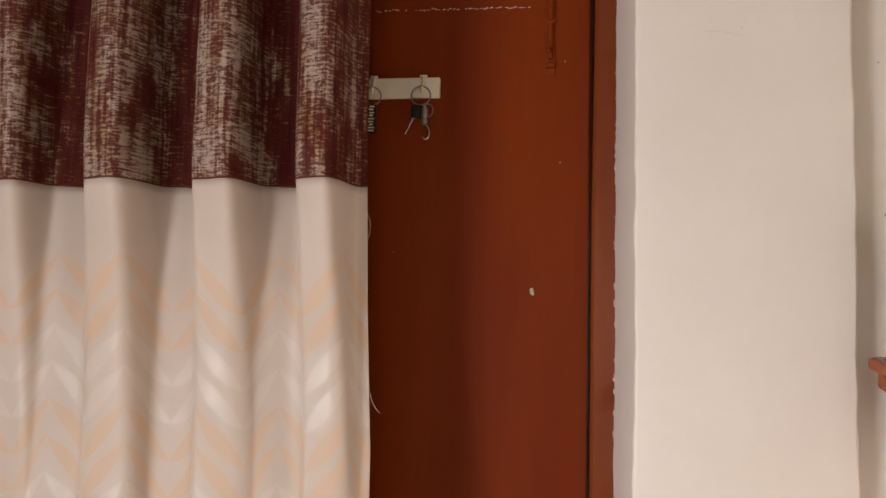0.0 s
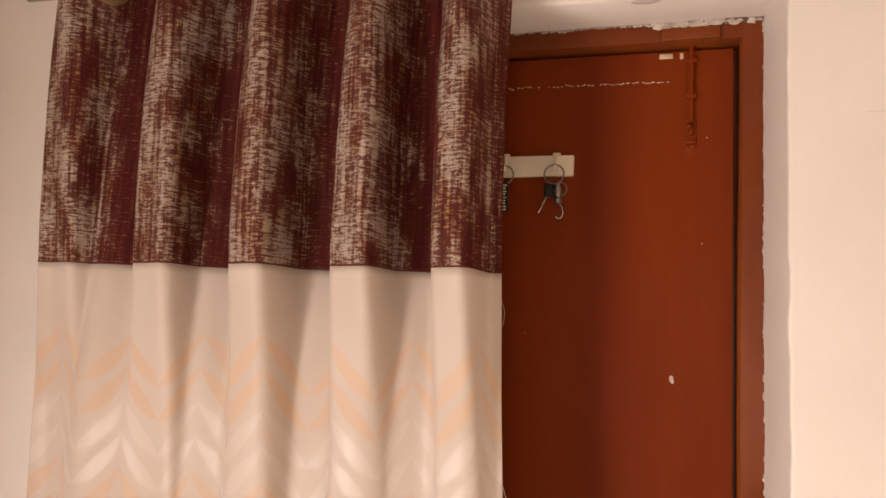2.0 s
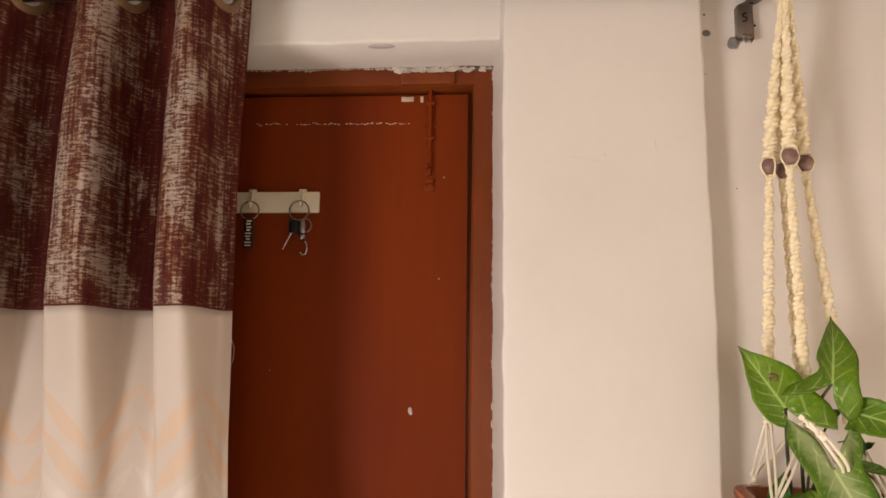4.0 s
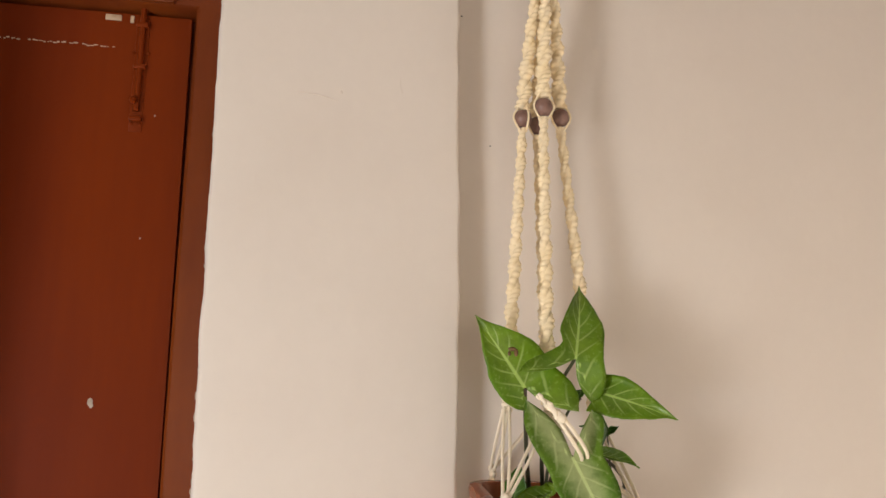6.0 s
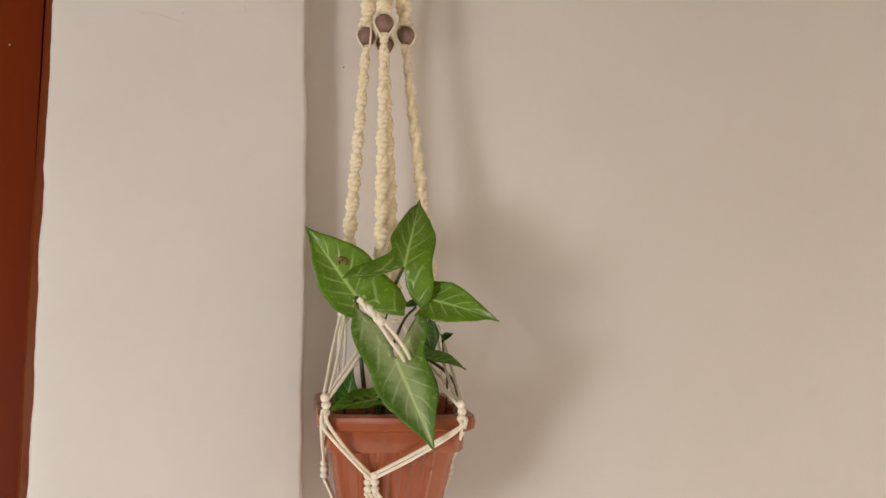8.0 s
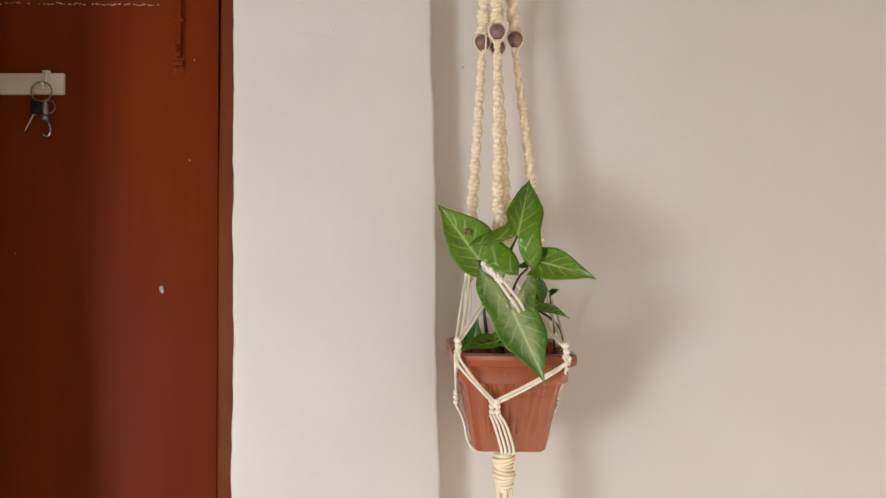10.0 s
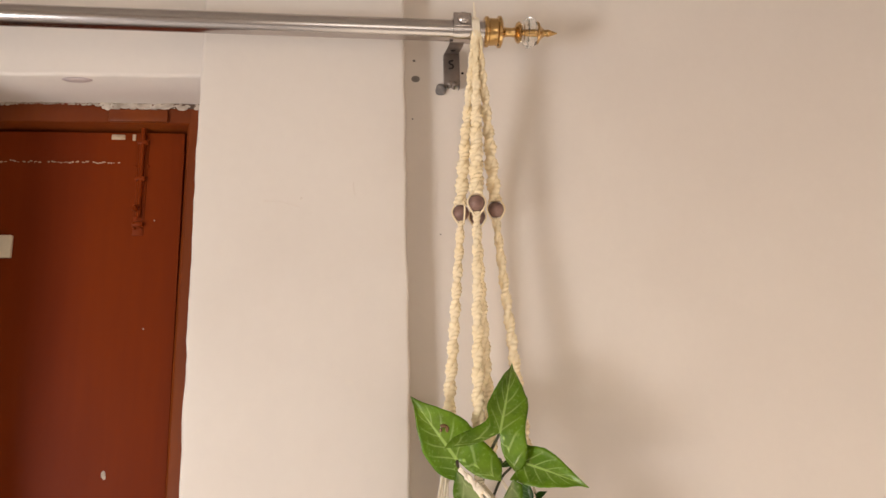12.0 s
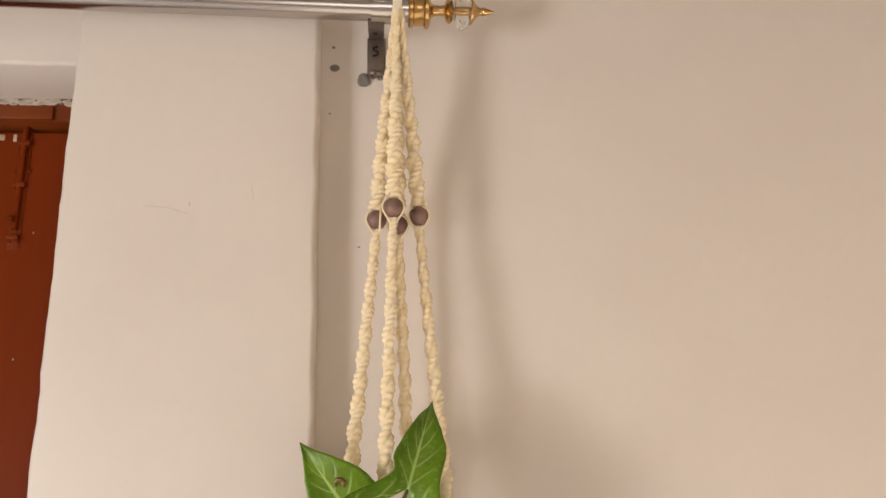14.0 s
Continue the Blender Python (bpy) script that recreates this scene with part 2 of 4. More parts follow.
def leaf_skin(name, blade, pale, frost):
    """Leaf with pale midrib and side veins; UV runs across and along the blade."""
    m, nt, b = shader(name, blade, 0.31)
    tc = nt.nodes.new("ShaderNodeTexCoord")
    sep = nt.nodes.new("ShaderNodeSeparateXYZ")
    nt.links.new(tc.outputs["UV"], sep.inputs[0])
    across = math_node(nt, "ABSOLUTE", sep.outputs[0])
    along = sep.outputs[1]
    wob = math_node(nt, "MULTIPLY", noise_tex(nt, 60.0), 0.16)
    side = math_node(nt, "FRACT", math_node(nt, "ADD", math_node(nt, "MULTIPLY", math_node(nt, "SUBTRACT", along, math_node(nt, "MULTIPLY", across, 0.16)), 8.0), wob))
    vein = ramp(nt, math_node(nt, "ABSOLUTE", math_node(nt, "SUBTRACT", side, 0.5)), 0.12, 0.02)
    vein = math_node(nt, "MULTIPLY", vein, ramp(nt, across, 0.95, 0.35))
    rib = ramp(nt, across, 0.085, 0.03)
    blotch = math_node(nt, "MULTIPLY", ramp(nt, math_node(nt, "ADD", across, math_node(nt, "MULTIPLY", noise_tex(nt, 90.0), 0.6)), 1.12, 0.38), frost)
    tone = mix(nt, ramp(nt, noise_tex(nt, 45.0), 0.35, 0.7), blade, tuple(v * 0.68 for v in blade))
    shade = ramp(nt, noise_tex(nt, 16.0, detail=3.0, dist=0.8), 0.38, 0.66)
    tone = mix(nt, math_node(nt, "MULTIPLY", shade, 0.55), tone, tuple(v * f for v, f in zip(blade, (0.42, 0.62, 0.9))))
    mottle = ramp(nt, noise_tex(nt, 230.0, detail=3.0), 0.52, 0.72)
    tone = mix(nt, math_node(nt, "MULTIPLY", mottle, 0.28), tone, pale)
    tone = mix(nt, blotch, tone, pale)
    tone = mix(nt, math_node(nt, "MULTIPLY", vein, 0.66), tone, pale)
    tone = mix(nt, math_node(nt, "MULTIPLY", rib, 0.8), tone, tuple(min(1, v * 1.25) for v in pale))
    nt.links.new(tone, b.inputs["Base Color"])
    bump(nt, b, math_node(nt, "ADD", math_node(nt, "MULTIPLY", rib, 0.7), vein), 0.35, 0.0009)
    thin = nt.nodes.new("ShaderNodeBsdfTranslucent")
    nt.links.new(tone, thin.inputs[0])
    both = nt.nodes.new("ShaderNodeMixShader")
    both.inputs[0].default_value = 0.30
    nt.links.new(b.outputs[0], both.inputs[1])
    nt.links.new(thin.outputs[0], both.inputs[2])
    nt.links.new(both.outputs[0], nt.nodes["Material Output"].inputs[0])
    return m


HEADER, SATIN = header_cloth(), satin_cloth()
LEAF = leaf_skin("green_leaf", (0.190, 0.350, 0.009), (0.46, 0.62, 0.18), 0.12)
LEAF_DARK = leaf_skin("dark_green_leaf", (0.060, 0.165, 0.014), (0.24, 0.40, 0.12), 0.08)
LEAF_FROST = leaf_skin("frosted_leaf", (0.150, 0.290, 0.020), (0.60, 0.70, 0.34), 0.74)


# ---- mesh helpers ----
def finish(name, bm, material, angle=40):
    me = bpy.data.meshes.new(name)
    bmesh.ops.recalc_face_normals(bm, faces=bm.faces)
    bm.to_mesh(me)
    bm.free()
    me.materials.append(material)
    for p in me.polygons:
        p.use_smooth = True
    me.set_sharp_from_angle(angle=radians(angle))
    return new(name, me)


def part(name, bm, material, parent, label="", angle=40):
    ob = finish(name, bm, material, angle)
    ob.parent = parent
    ob.matrix_parent_inverse = Matrix.Translation(-parent.location)
    return tagged(ob, label)


def thing(name, place, label, category, group="", kind=""):
    ob = new(name)
    ob.location = place
    ob.empty_display_size = 0.05
    return tagged(ob, label, category, group, kind)


def structure(name, bm, material, label, category):
    return tagged(finish(name, bm, material), label, category, kind="structure")


def box(bm, x0, x1, y0, y1, z0, z1, bevel=0.0, seg=2, turn=None):
    made = bmesh.ops.create_cube(bm, size=1.0)["verts"]
    m = Matrix.Translation(((x0 + x1) / 2, (y0 + y1) / 2, (z0 + z1) / 2)) @ Matrix.Diagonal((x1 - x0, y1 - y0, z1 - z0, 1))
    bmesh.ops.transform(bm, matrix=m if turn is None else turn @ m, verts=made)
    if bevel:
        edges = {e for v in made for e in v.link_edges}
        bmesh.ops.bevel(bm, geom=list(edges), offset=bevel, segments=seg, affect="EDGES", profile=0.5)
    return bm


def tube(bm, points, radius, n=8, closed=False):
    """A round tube along points; radius may be one for each point."""
    pts = [Vector(p) for p in points]
    rad = radius if isinstance(radius, (list, tuple)) else [radius] * len(pts)
    rings, side = [], None
    for i, p in enumerate(pts):
        a = pts[i - 1] if (i or closed) else p
        b = pts[(i + 1) % len(pts)] if (i < len(pts) - 1 or closed) else p
        d = (b - a).normalized()
        if side is None:
            side = d.orthogonal().normalized()
        side = (side - d * side.dot(d)).normalized()
        up = d.cross(side)
        rings.append([bm.verts.new(p + (side * math.cos(q) + up * math.sin(q)) * rad[i]) for q in (2 * math.pi * k / n for k in range(n))])
    count = len(rings)
    for i in range(count if closed else count - 1):
        r, s = rings[i], rings[(i + 1) % count]
        for k in range(n):
            bm.faces.new((r[k], r[(k + 1) % n], s[(k + 1) % n], s[k]))
    if not closed:
        bm.faces.new(rings[0][::-1])
        bm.faces.new(rings[-1])
    return bm


def smooth_line(points, steps=6):
    """Points on a smooth line through the given ones."""
    p = [Vector(q) for q in points]
    p = [p[0] * 2 - p[1]] + p + [p[-1] * 2 - p[-2]]
    out = []
    for i in range(1, len(p) - 2):
        for k in range(steps):
            t = k / steps
            out.append(0.5 * (2 * p[i] + (p[i + 1] - p[i - 1]) * t + (2 * p[i - 1] - 5 * p[i] + 4 * p[i + 1] - p[i + 2]) * t * t
                              + (3 * p[i] - p[i - 1] - 3 * p[i + 1] + p[i + 2]) * t ** 3))
    return out + [p[-2]]


def lathe(bm, profile, m, n=24):
    """Turn a profile of (radius, height) round the z axis of m."""
    rings = [[bm.verts.new(m @ Vector((r * math.cos(a), r * math.sin(a), h))) for a in (2 * math.pi * k / n for k in range(n))] for r, h in profile]
    for r, s in zip(rings, rings[1:]):
        for k in range(n):
            bm.faces.new((r[k], r[(k + 1) % n], s[(k + 1) % n], s[k]))
    bm.faces.new(rings[0][::-1])
    bm.faces.new(rings[-1])
    return bm


def blob(bm, centre, size, turn=None, u=8, v=5):
    m = Matrix.Translation(centre) @ (turn.to_4x4() if turn else Matrix()) @ Matrix.Diagonal((*size, 1))
    bmesh.ops.create_uvsphere(bm, u_segments=u, v_segments=v, radius=1.0, matrix=m)


def ring_points(centre, a, b, radius, n=24):
    return [Vector(centre) + (Vector(a) * math.cos(q) + Vector(b) * math.sin(q)) * radius for q in (2 * math.pi * k / n for k in range(n))]


def grid(bm, rows, uvs=None, skip=None):
    """Quads over rows of points; uvs the same shape."""
    layer = bm.loops.layers.uv.verify() if uvs else None
    vs = [[bm.verts.new(p) for p in row] for row in rows]
    for i in range(len(vs) - 1):
        for j in range(len(vs[0]) - 1):
            if skip and skip(i, j):
                continue
            idx = ((i, j), (i, j + 1), (i + 1, j + 1), (i + 1, j))
            f = bm.faces.new([vs[a][b] for a, b in idx])
            if uvs:
                for loop, (a, b) in zip(f.loops, idx):
                    loop[layer].uv = uvs[a][b]


# ---- the room ----
WALL_Y, PILLAR_Y, FRAME_Y, LEAF_Y = 1.112, 1.068, 1.200, 1.222
LEFT, RIGHT, BACK, TOP = -1.274, 2.30, -3.0, 2.75
SOFFIT = 2.077
PILLAR_L, PILLAR_R = 0.110, 0.385
JAMB_R, JAMB_L = 0.095, -0.745


def wavy(z, seed, amount):
    return amount * (noise.noise((seed, 0.3, z * 5.0)) + 0.6 * noise.noise((seed, 4.3, z * 19.0)) + 0.3 * noise.noise((seed, 8.3, z * 60.0)))


bm = bmesh.new()
box(bm, LEFT - 0.12, JAMB_L, WALL_Y, WALL_Y + 0.22, 0, TOP)
structure("wall_front_left", bm, WALL, "cream painted plaster wall beside the curtained door", "wall")

bm = bmesh.new()
rows = []
for i in range(61):
    x = JAMB_L + (0.118 - JAMB_L) * i / 60
    dz = wavy(x, 21.0, 0.0035)
    rows.append([(x, WALL_Y + 0.22, TOP), (x, WALL_Y, TOP), (x, WALL_Y, SOFFIT + 0.009 + dz * 0.6), (x, WALL_Y + 0.0012, SOFFIT + 0.0055 + dz * 0.7), (x, WALL_Y + 0.004, SOFFIT + 0.0035 + dz * 0.7),
                 (x, FRAME_Y, SOFFIT + wavy(x, 3.0, 0.002)), (x, WALL_Y + 0.22, SOFFIT)])
grid(bm, rows)
structure("wall_lintel", bm, WALL, "cream plaster lintel over the door with a rough lower edge", "wall")

bm = bmesh.new()
box(bm, PILLAR_R - 0.05, RIGHT + 0.12, WALL_Y, WALL_Y + 0.22, 0, TOP)
structure("wall_front_right", bm, WALL, "cream painted plaster wall behind the hanging plant", "wall")

# the pillar beside the door, its arrises hand-plastered and uneven
bm = bmesh.new()
rows = []
for i in range(276):
    z = TOP * i / 275
    a, b = wavy(z, 1.0, 0.0032), wavy(z, 7.0, 0.0026)
    row = [(JAMB_R + a * 0.6, FRAME_Y + 0.03, z), (JAMB_R + a * 0.6, FRAME_Y, z)]
    for k in range(5):
        q = math.pi / 2 * k / 4
        row.append((PILLAR_L + a + 0.005 - 0.005 * math.cos(q), PILLAR_Y + 0.005 - 0.005 * math.sin(q), z))
    for k in range(1, 8):
        row.append((PILLAR_L + (PILLAR_R - PILLAR_L) * k / 8, PILLAR_Y + 0.0012 * noise.noise((k * 0.7, 2.0, z * 3.0)), z))
    for k in range(5):
        q = math.pi / 2 * k / 4
        row.append((PILLAR_R + b - 0.005 + 0.005 * math.sin(q), PILLAR_Y + 0.005 - 0.005 * math.cos(q), z))
    row += [(PILLAR_R + b * 0.4, WALL_Y + 0.03, z), (PILLAR_R - 0.05, FRAME_Y + 0.03, z)]
    rows.append(row + row[:1])
grid(bm, rows)
structure("wall_pillar", bm, WALL, "cream plastered pillar with uneven edges beside the door", "pillar")

bm = bmesh.new()
W0, W1, V0, V1 = -1.55, 0.02, 0.65, 2.10
box(bm, LEFT - 0.12, LEFT, BACK - 0.12, W0, 0, TOP)
box(bm, LEFT - 0.12, LEFT, W1, WALL_Y, 0, TOP)
box(bm, LEFT - 0.12, LEFT, W0, W1, 0, V0)
box(bm, LEFT - 0.12, LEFT, W0, W1, V1, TOP)
structure("wall_left", bm, WALL, "cream painted plaster side wall with a window opening", "wall")

bm = bmesh.new()
box(bm, RIGHT, RIGHT + 0.12, BACK - 0.12, WALL_Y, 0, TOP)
structure("wall_right", bm, WALL, "plain cream painted plaster side wall", "wall")

# the opening here is made up to hold the added fill lamp
bm = bmesh.new()
box(bm, LEFT, -0.15, BACK - 0.12, BACK, 0, TOP)
box(bm, 0.75, RIGHT, BACK - 0.12, BACK, 0, TOP)
box(bm, -0.15, 0.75, BACK - 0.12, BACK, 0, 1.0)
box(bm, -0.15, 0.75, BACK - 0.12, BACK, 2.1, TOP)
structure("wall_back", bm, WALL, "cream painted plaster back wall with an opening made for the fill lamp", "wall")

bm = bmesh.new()
box(bm, LEFT - 0.12, RIGHT + 0.12, BACK - 0.12, WALL_Y + 0.6, -0.1, 0)
structure("floor", bm, FLOOR, "grey-beige polished stone floor", "floor")
# out of view; its dark colour dims the tops of the walls
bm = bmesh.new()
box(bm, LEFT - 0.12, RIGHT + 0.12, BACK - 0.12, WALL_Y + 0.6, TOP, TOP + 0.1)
structure("ceiling", bm, CEILING, "unseen plaster ceiling, its cream darkened to lessen bounce light", "ceiling")
# added backing sheet, keeps the joints round the door dark
bm = bmesh.new()
box(bm, JAMB_L - 0.1, 0.3, WALL_Y + 0.24, WALL_Y + 0.3, 0, TOP)
structure("backing_behind_door", bm, DARK, "added dark backing sheet that blocks light behind the closed door", "wall")

# ---- the door and its frame ----
LEAF_R, LEAF_L, LEAF_TOP = 0.0550, -0.700, 2.0385


def door_frame():
    root = thing("door_frame", (JAMB_R - 0.02, FRAME_Y + 0.03, 0), "red-brown enamelled wooden door frame with chipped edges", "door frame", kind="structure")
    for name, x0, x1 in (("jamb", 0.0632, JAMB_R + 0.004), ("jamb", JAMB_L, -0.7045)):
        bm = bmesh.new()
        rows = []
        for i in range(120):
            z = (SOFFIT + 0.004) * i / 119
            w = wavy(z, x0 * 30, 0.0012)
            # the joint beside the leaf is widest at the top
            xi = x0 - 0.0028 * (1.0 - min(1.0, max(0.0, (z - 1.66) / 0.32))) if x0 > 0 else x0
            rows.append([(xi, 1.28, z), (xi + w * 0.4, FRAME_Y + 0.004, z), (xi + 0.004 + w, FRAME_Y, z), (x1 - 0.003, FRAME_Y + w, z), (x1, FRAME_Y + 0.003, z), (x1, 1.28, z)])
        grid(bm, rows)
        part(name, bm, FRAME, root)
    bm = bmesh.new()
    rows = []
    for i in range(60):
        x = -0.7045 + (0.0670 + 0.7045) * i / 59
        w = wavy(x, 12.0, 0.0012)
        rows.append([(x, 1.28, 2.0445), (x, FRAME_Y + 0.004, 2.0445 + w * 0.4), (x, FRAME_Y, 2.0475 + w), (x, FRAME_Y, SOFFIT - 0.002), (x, FRAME_Y + 0.004, SOFFIT + 0.004), (x, 1.28, SOFFIT + 0.004)])
    grid(bm, rows)
    part("head", bm, FRAME, root)
    bm = bmesh.new()
    box(bm, JAMB_L, JAMB_R + 0.003, FRAME_Y + 0.0015, 1.27, SOFFIT - 0.0045, SOFFIT + 0.012)
    box(bm, 0.022, JAMB_R + 0.002, FRAME_Y - 0.0008, FRAME_Y + 0.02, SOFFIT - 0.0085, SOFFIT + 0.004, 0.002)
    part("mortar_bed", bm, MORTAR, root, "dirty brown mortar above the frame")
    bm = bmesh.new()
    box(bm, -0.050, 0.036, FRAME_Y - 0.006, FRAME_Y + 0.001, 2.046, 2.066, 0.003)
    part("keep_block", bm, FRAME, root, "painted-over keep block for the bolt")
    bm = bmesh.new()
    box(bm, 0.0500, 0.0662, 1.2420, 1.27, 0.01, 2.043)
    part("rebate", bm, FRAME, root)


def door():
    root = thing("door_1", ((LEAF_L + LEAF_R) / 2, LEAF_Y + 0.018, 0), "closed flush door in glossy red-brown enamel", "door", kind="structure")
    bm = bmesh.new()
    nx, nz = 30, 90
    rows = [[(LEAF_L + (LEAF_R - LEAF_L) * i / nx, LEAF_Y + 0.0009 * noise.noise((i * 0.18, 1.7, k * 0.16)), 0.008 + (LEAF_TOP - 0.008) * k / nz) for i in range(nx + 1)] for k in range(nz + 1)]
    grid(bm, rows)
    box(bm, LEAF_L, LEAF_R, LEAF_Y + 0.0018, LEAF_Y + 0.036, 0.008, LEAF_TOP, 0.0015, 1)
    part("leaf", bm, DOOR, root)
    # tower bolt, painted over
    bolt = bmesh.new()
    box(bolt, -0.0125, 0.0035, LEAF_Y - 0.0018, LEAF_Y + 0.001, 1.879, 2.033, 0.001)
    tube(bolt, [(-0.0045, LEAF_Y - 0.0046, z) for z in (1.905, 1.95, 2.0, 2.046)], 0.0038, 12)
    for z in (1.895, 1.965, 2.022):
        box(bolt, -0.0125, 0.0035, LEAF_Y - 0.0088, LEAF_Y - 0.001, z - 0.004, z + 0.004, 0.003)
    blob(bolt, (-0.0075, LEAF_Y - 0.0105, 1.918), (0.005, 0.0065, 0.005))
    ob = part("bolt", bolt, DOOR, root, "tower bolt painted over in red-brown enamel")
    for x, z in ((-0.0095, 1.889), (0.0005, 1.889), (0.0045, 1.985), (-0.0135, 1.985)):
        scr = bmesh.new()
        blob(scr, (x, LEAF_Y - 0.0025, z), (0.0022, 0.0012, 0.0022))
        part("screw", scr, DOOR, ob)
    bm = bmesh.new()
    box(bm, -0.052, -0.032, LEAF_Y - 0.002, LEAF_Y + 0.001, 2.0275, 2.0355, 0.001)
    part("worn_patch", bm, GLUE, root, "bare scuffed patch at the top edge")
    bm = bmesh.new()
    box(bm, -0.0215, -0.0165, LEAF_Y - 0.0015, LEAF_Y + 0.001, 2.026, 2.036, 0.0008)
    part("worn_patch", bm, GLUE, root)
    # broken line of glue residue, a chip and specks
    rnd = random.Random(5)
    bm = bmesh.new()
    x = -0.300
    while x < -0.036:
        w = rnd.uniform(0.0006, 0.0034)
        if rnd.random() < (0.85 if x > -0.18 else 0.6):
            blob(bm, (x, LEAF_Y - 0.0004, 1.991 + 0.0022 * noise.noise((x * 60, 0, 0)) + rnd.uniform(-0.0012, 0.0012) + 0.006 * (x + 0.036) * -1), (w, 0.0007, rnd.uniform(0.0004, 0.0013)), u=6, v=4)
        x += w * rnd.uniform(1.2, 2.6)
    part("glue_line", bm, GLUE, root, "broken pale line of old glue")
    bm = bmesh.new()
    blob(bm, (-0.029, LEAF_Y - 0.0006, 1.5424), (0.0033, 0.001, 0.0052), u=7, v=5)
    blob(bm, (-0.0275, LEAF_Y - 0.0006, 1.5385), (0.0024, 0.001, 0.003), u=7, v=5)
    part("paint_chip", bm, CRUST, root, "small pale chip in the enamel")
    for x, z, r in ((0.012, 1.742, 0.0011), (0.018, 1.902, 0.0012), (-0.247, 1.60, 0.0007)):
        bm = bmesh.new()
        blob(bm, (x, LEAF_Y - 0.0006, z), (r, 0.0008, r * 1.2), u=6, v=4)
        part("paint_chip", bm, CRUST, root)


door_frame()
door()

# crumbling plaster where the frame meets the reveal and the lintel
rnd = random.Random(9)
bm = bmesh.new()
for i in range(190):
    z = rnd.uniform(0.9, 2.07)
    if noise.noise((z * 9, 3.1, 0)) < -0.15:
        continue
    s = rnd.uniform(0.0008, 0.0026)
    blob(bm, (JAMB_R + 0.0005 + wavy(z, 1.0, 0.0032) * 0.6 + rnd.uniform(-0.0012, 0.001), FRAME_Y - 0.0008, z), (s * 0.8, 0.0015, s * rnd.uniform(1, 2.6)), u=6, v=4)
for i in range(520):
    x = JAMB_L + (0.095 - JAMB_L) * rnd.random() ** 0.6
    if x > 0.035 and rnd.random() < 0.55:
        continue
    thick = 0.35 + 0.65 * max(0.0, noise.noise((x * 14, 7.7, 0)) + 0.25 + (0.5 if x > -0.06 else 0.0))
    s = rnd.uniform(0.0006, 0.0036) * thick
    blob(bm, (x, FRAME_Y - 0.0012, SOFFIT - 0.001 - rnd.uniform(0, 0.007) * thick), (s * rnd.uniform(0.8, 2.4), 0.0013, s), Matrix.Rotation(rnd.uniform(-0.6, 0.6), 3, "Y"), 7, 5)
tagged(finish("plaster_crumbs", bm, CRUST, 12), "crumbling white plaster along the edge of the door frame", "plaster", kind="stuff")

# marks on the walls
def mark(name, points, radius, material, label):
    bm = bmesh.new()
    tube(bm, smooth_line(points, 4), radius, 5)
    tagged(finish(name, bm, material), label, "wall mark")


mark("scratch_mark", [(0.199, PILLAR_Y, 1.889), (0.222, PILLAR_Y, 1.8875), (0.245, PILLAR_Y, 1.881)], [0.0006] * 9, SCRATCH, "faint grey scratch on the pillar's plaster")
mark("scratch_mark", [(0.3145, PILLAR_Y, 1.915), (0.315, PILLAR_Y, 1.905), (0.317, PILLAR_Y, 1.897)], [0.0005] * 9, SCRATCH, "faint upright scratch on the pillar's plaster")
mark("scratch_mark", [(0.158, PILLAR_Y, 1.79), (0.157, PILLAR_Y, 1.775)], [0.0005] * 5, SCRATCH, "short faint scratch on the pillar's plaster")
for x, z, r in ((0.247, 1.892, 0.0018), (0.287, 1.976, 0.0014), (0.283, 1.842, 0.0014)):
    bm = bmesh.new()
    blob(bm, (x, PILLAR_Y, z), (r, 0.0006, r * 1.3))
    tagged(finish("paint_nick", bm, SCRATCH), "tiny nick in the pillar's paint", "wall mark")
for x, z, r, mt in ((0.3985, 2.1115, 0.0022, PUTTY), (0.4005, 2.0835, 0.0062, PUTTY), (0.3955, 2.0225, 0.0013, PUTTY), (0.432, 1.855, 0.0012, PUTTY), (0.468, 2.0935, 0.0022, DARK)):
    bm = bmesh.new()
    blob(bm, (x, WALL_Y, z), (r, 0.0012, r * 0.8), u=12, v=6)
    tagged(finish("wall_hole", bm, mt), "small drill hole in the plaster beside the pillar", "wall mark")
bm = bmesh.new()
blob(bm, (-0.070, 1.124, SOFFIT + 0.002), (0.021, 0.008, 0.0022), u=14, v=6)
tagged(finish("stain", bm, STAIN), "faint mauve stain under the lintel", "wall mark")


# ---- curtain rod ----
ROD_Y, ROD_R = 1.026, 0.0142


def rod_z(x):
    return 2.1140 - 0.0136 * (x - 0.44)


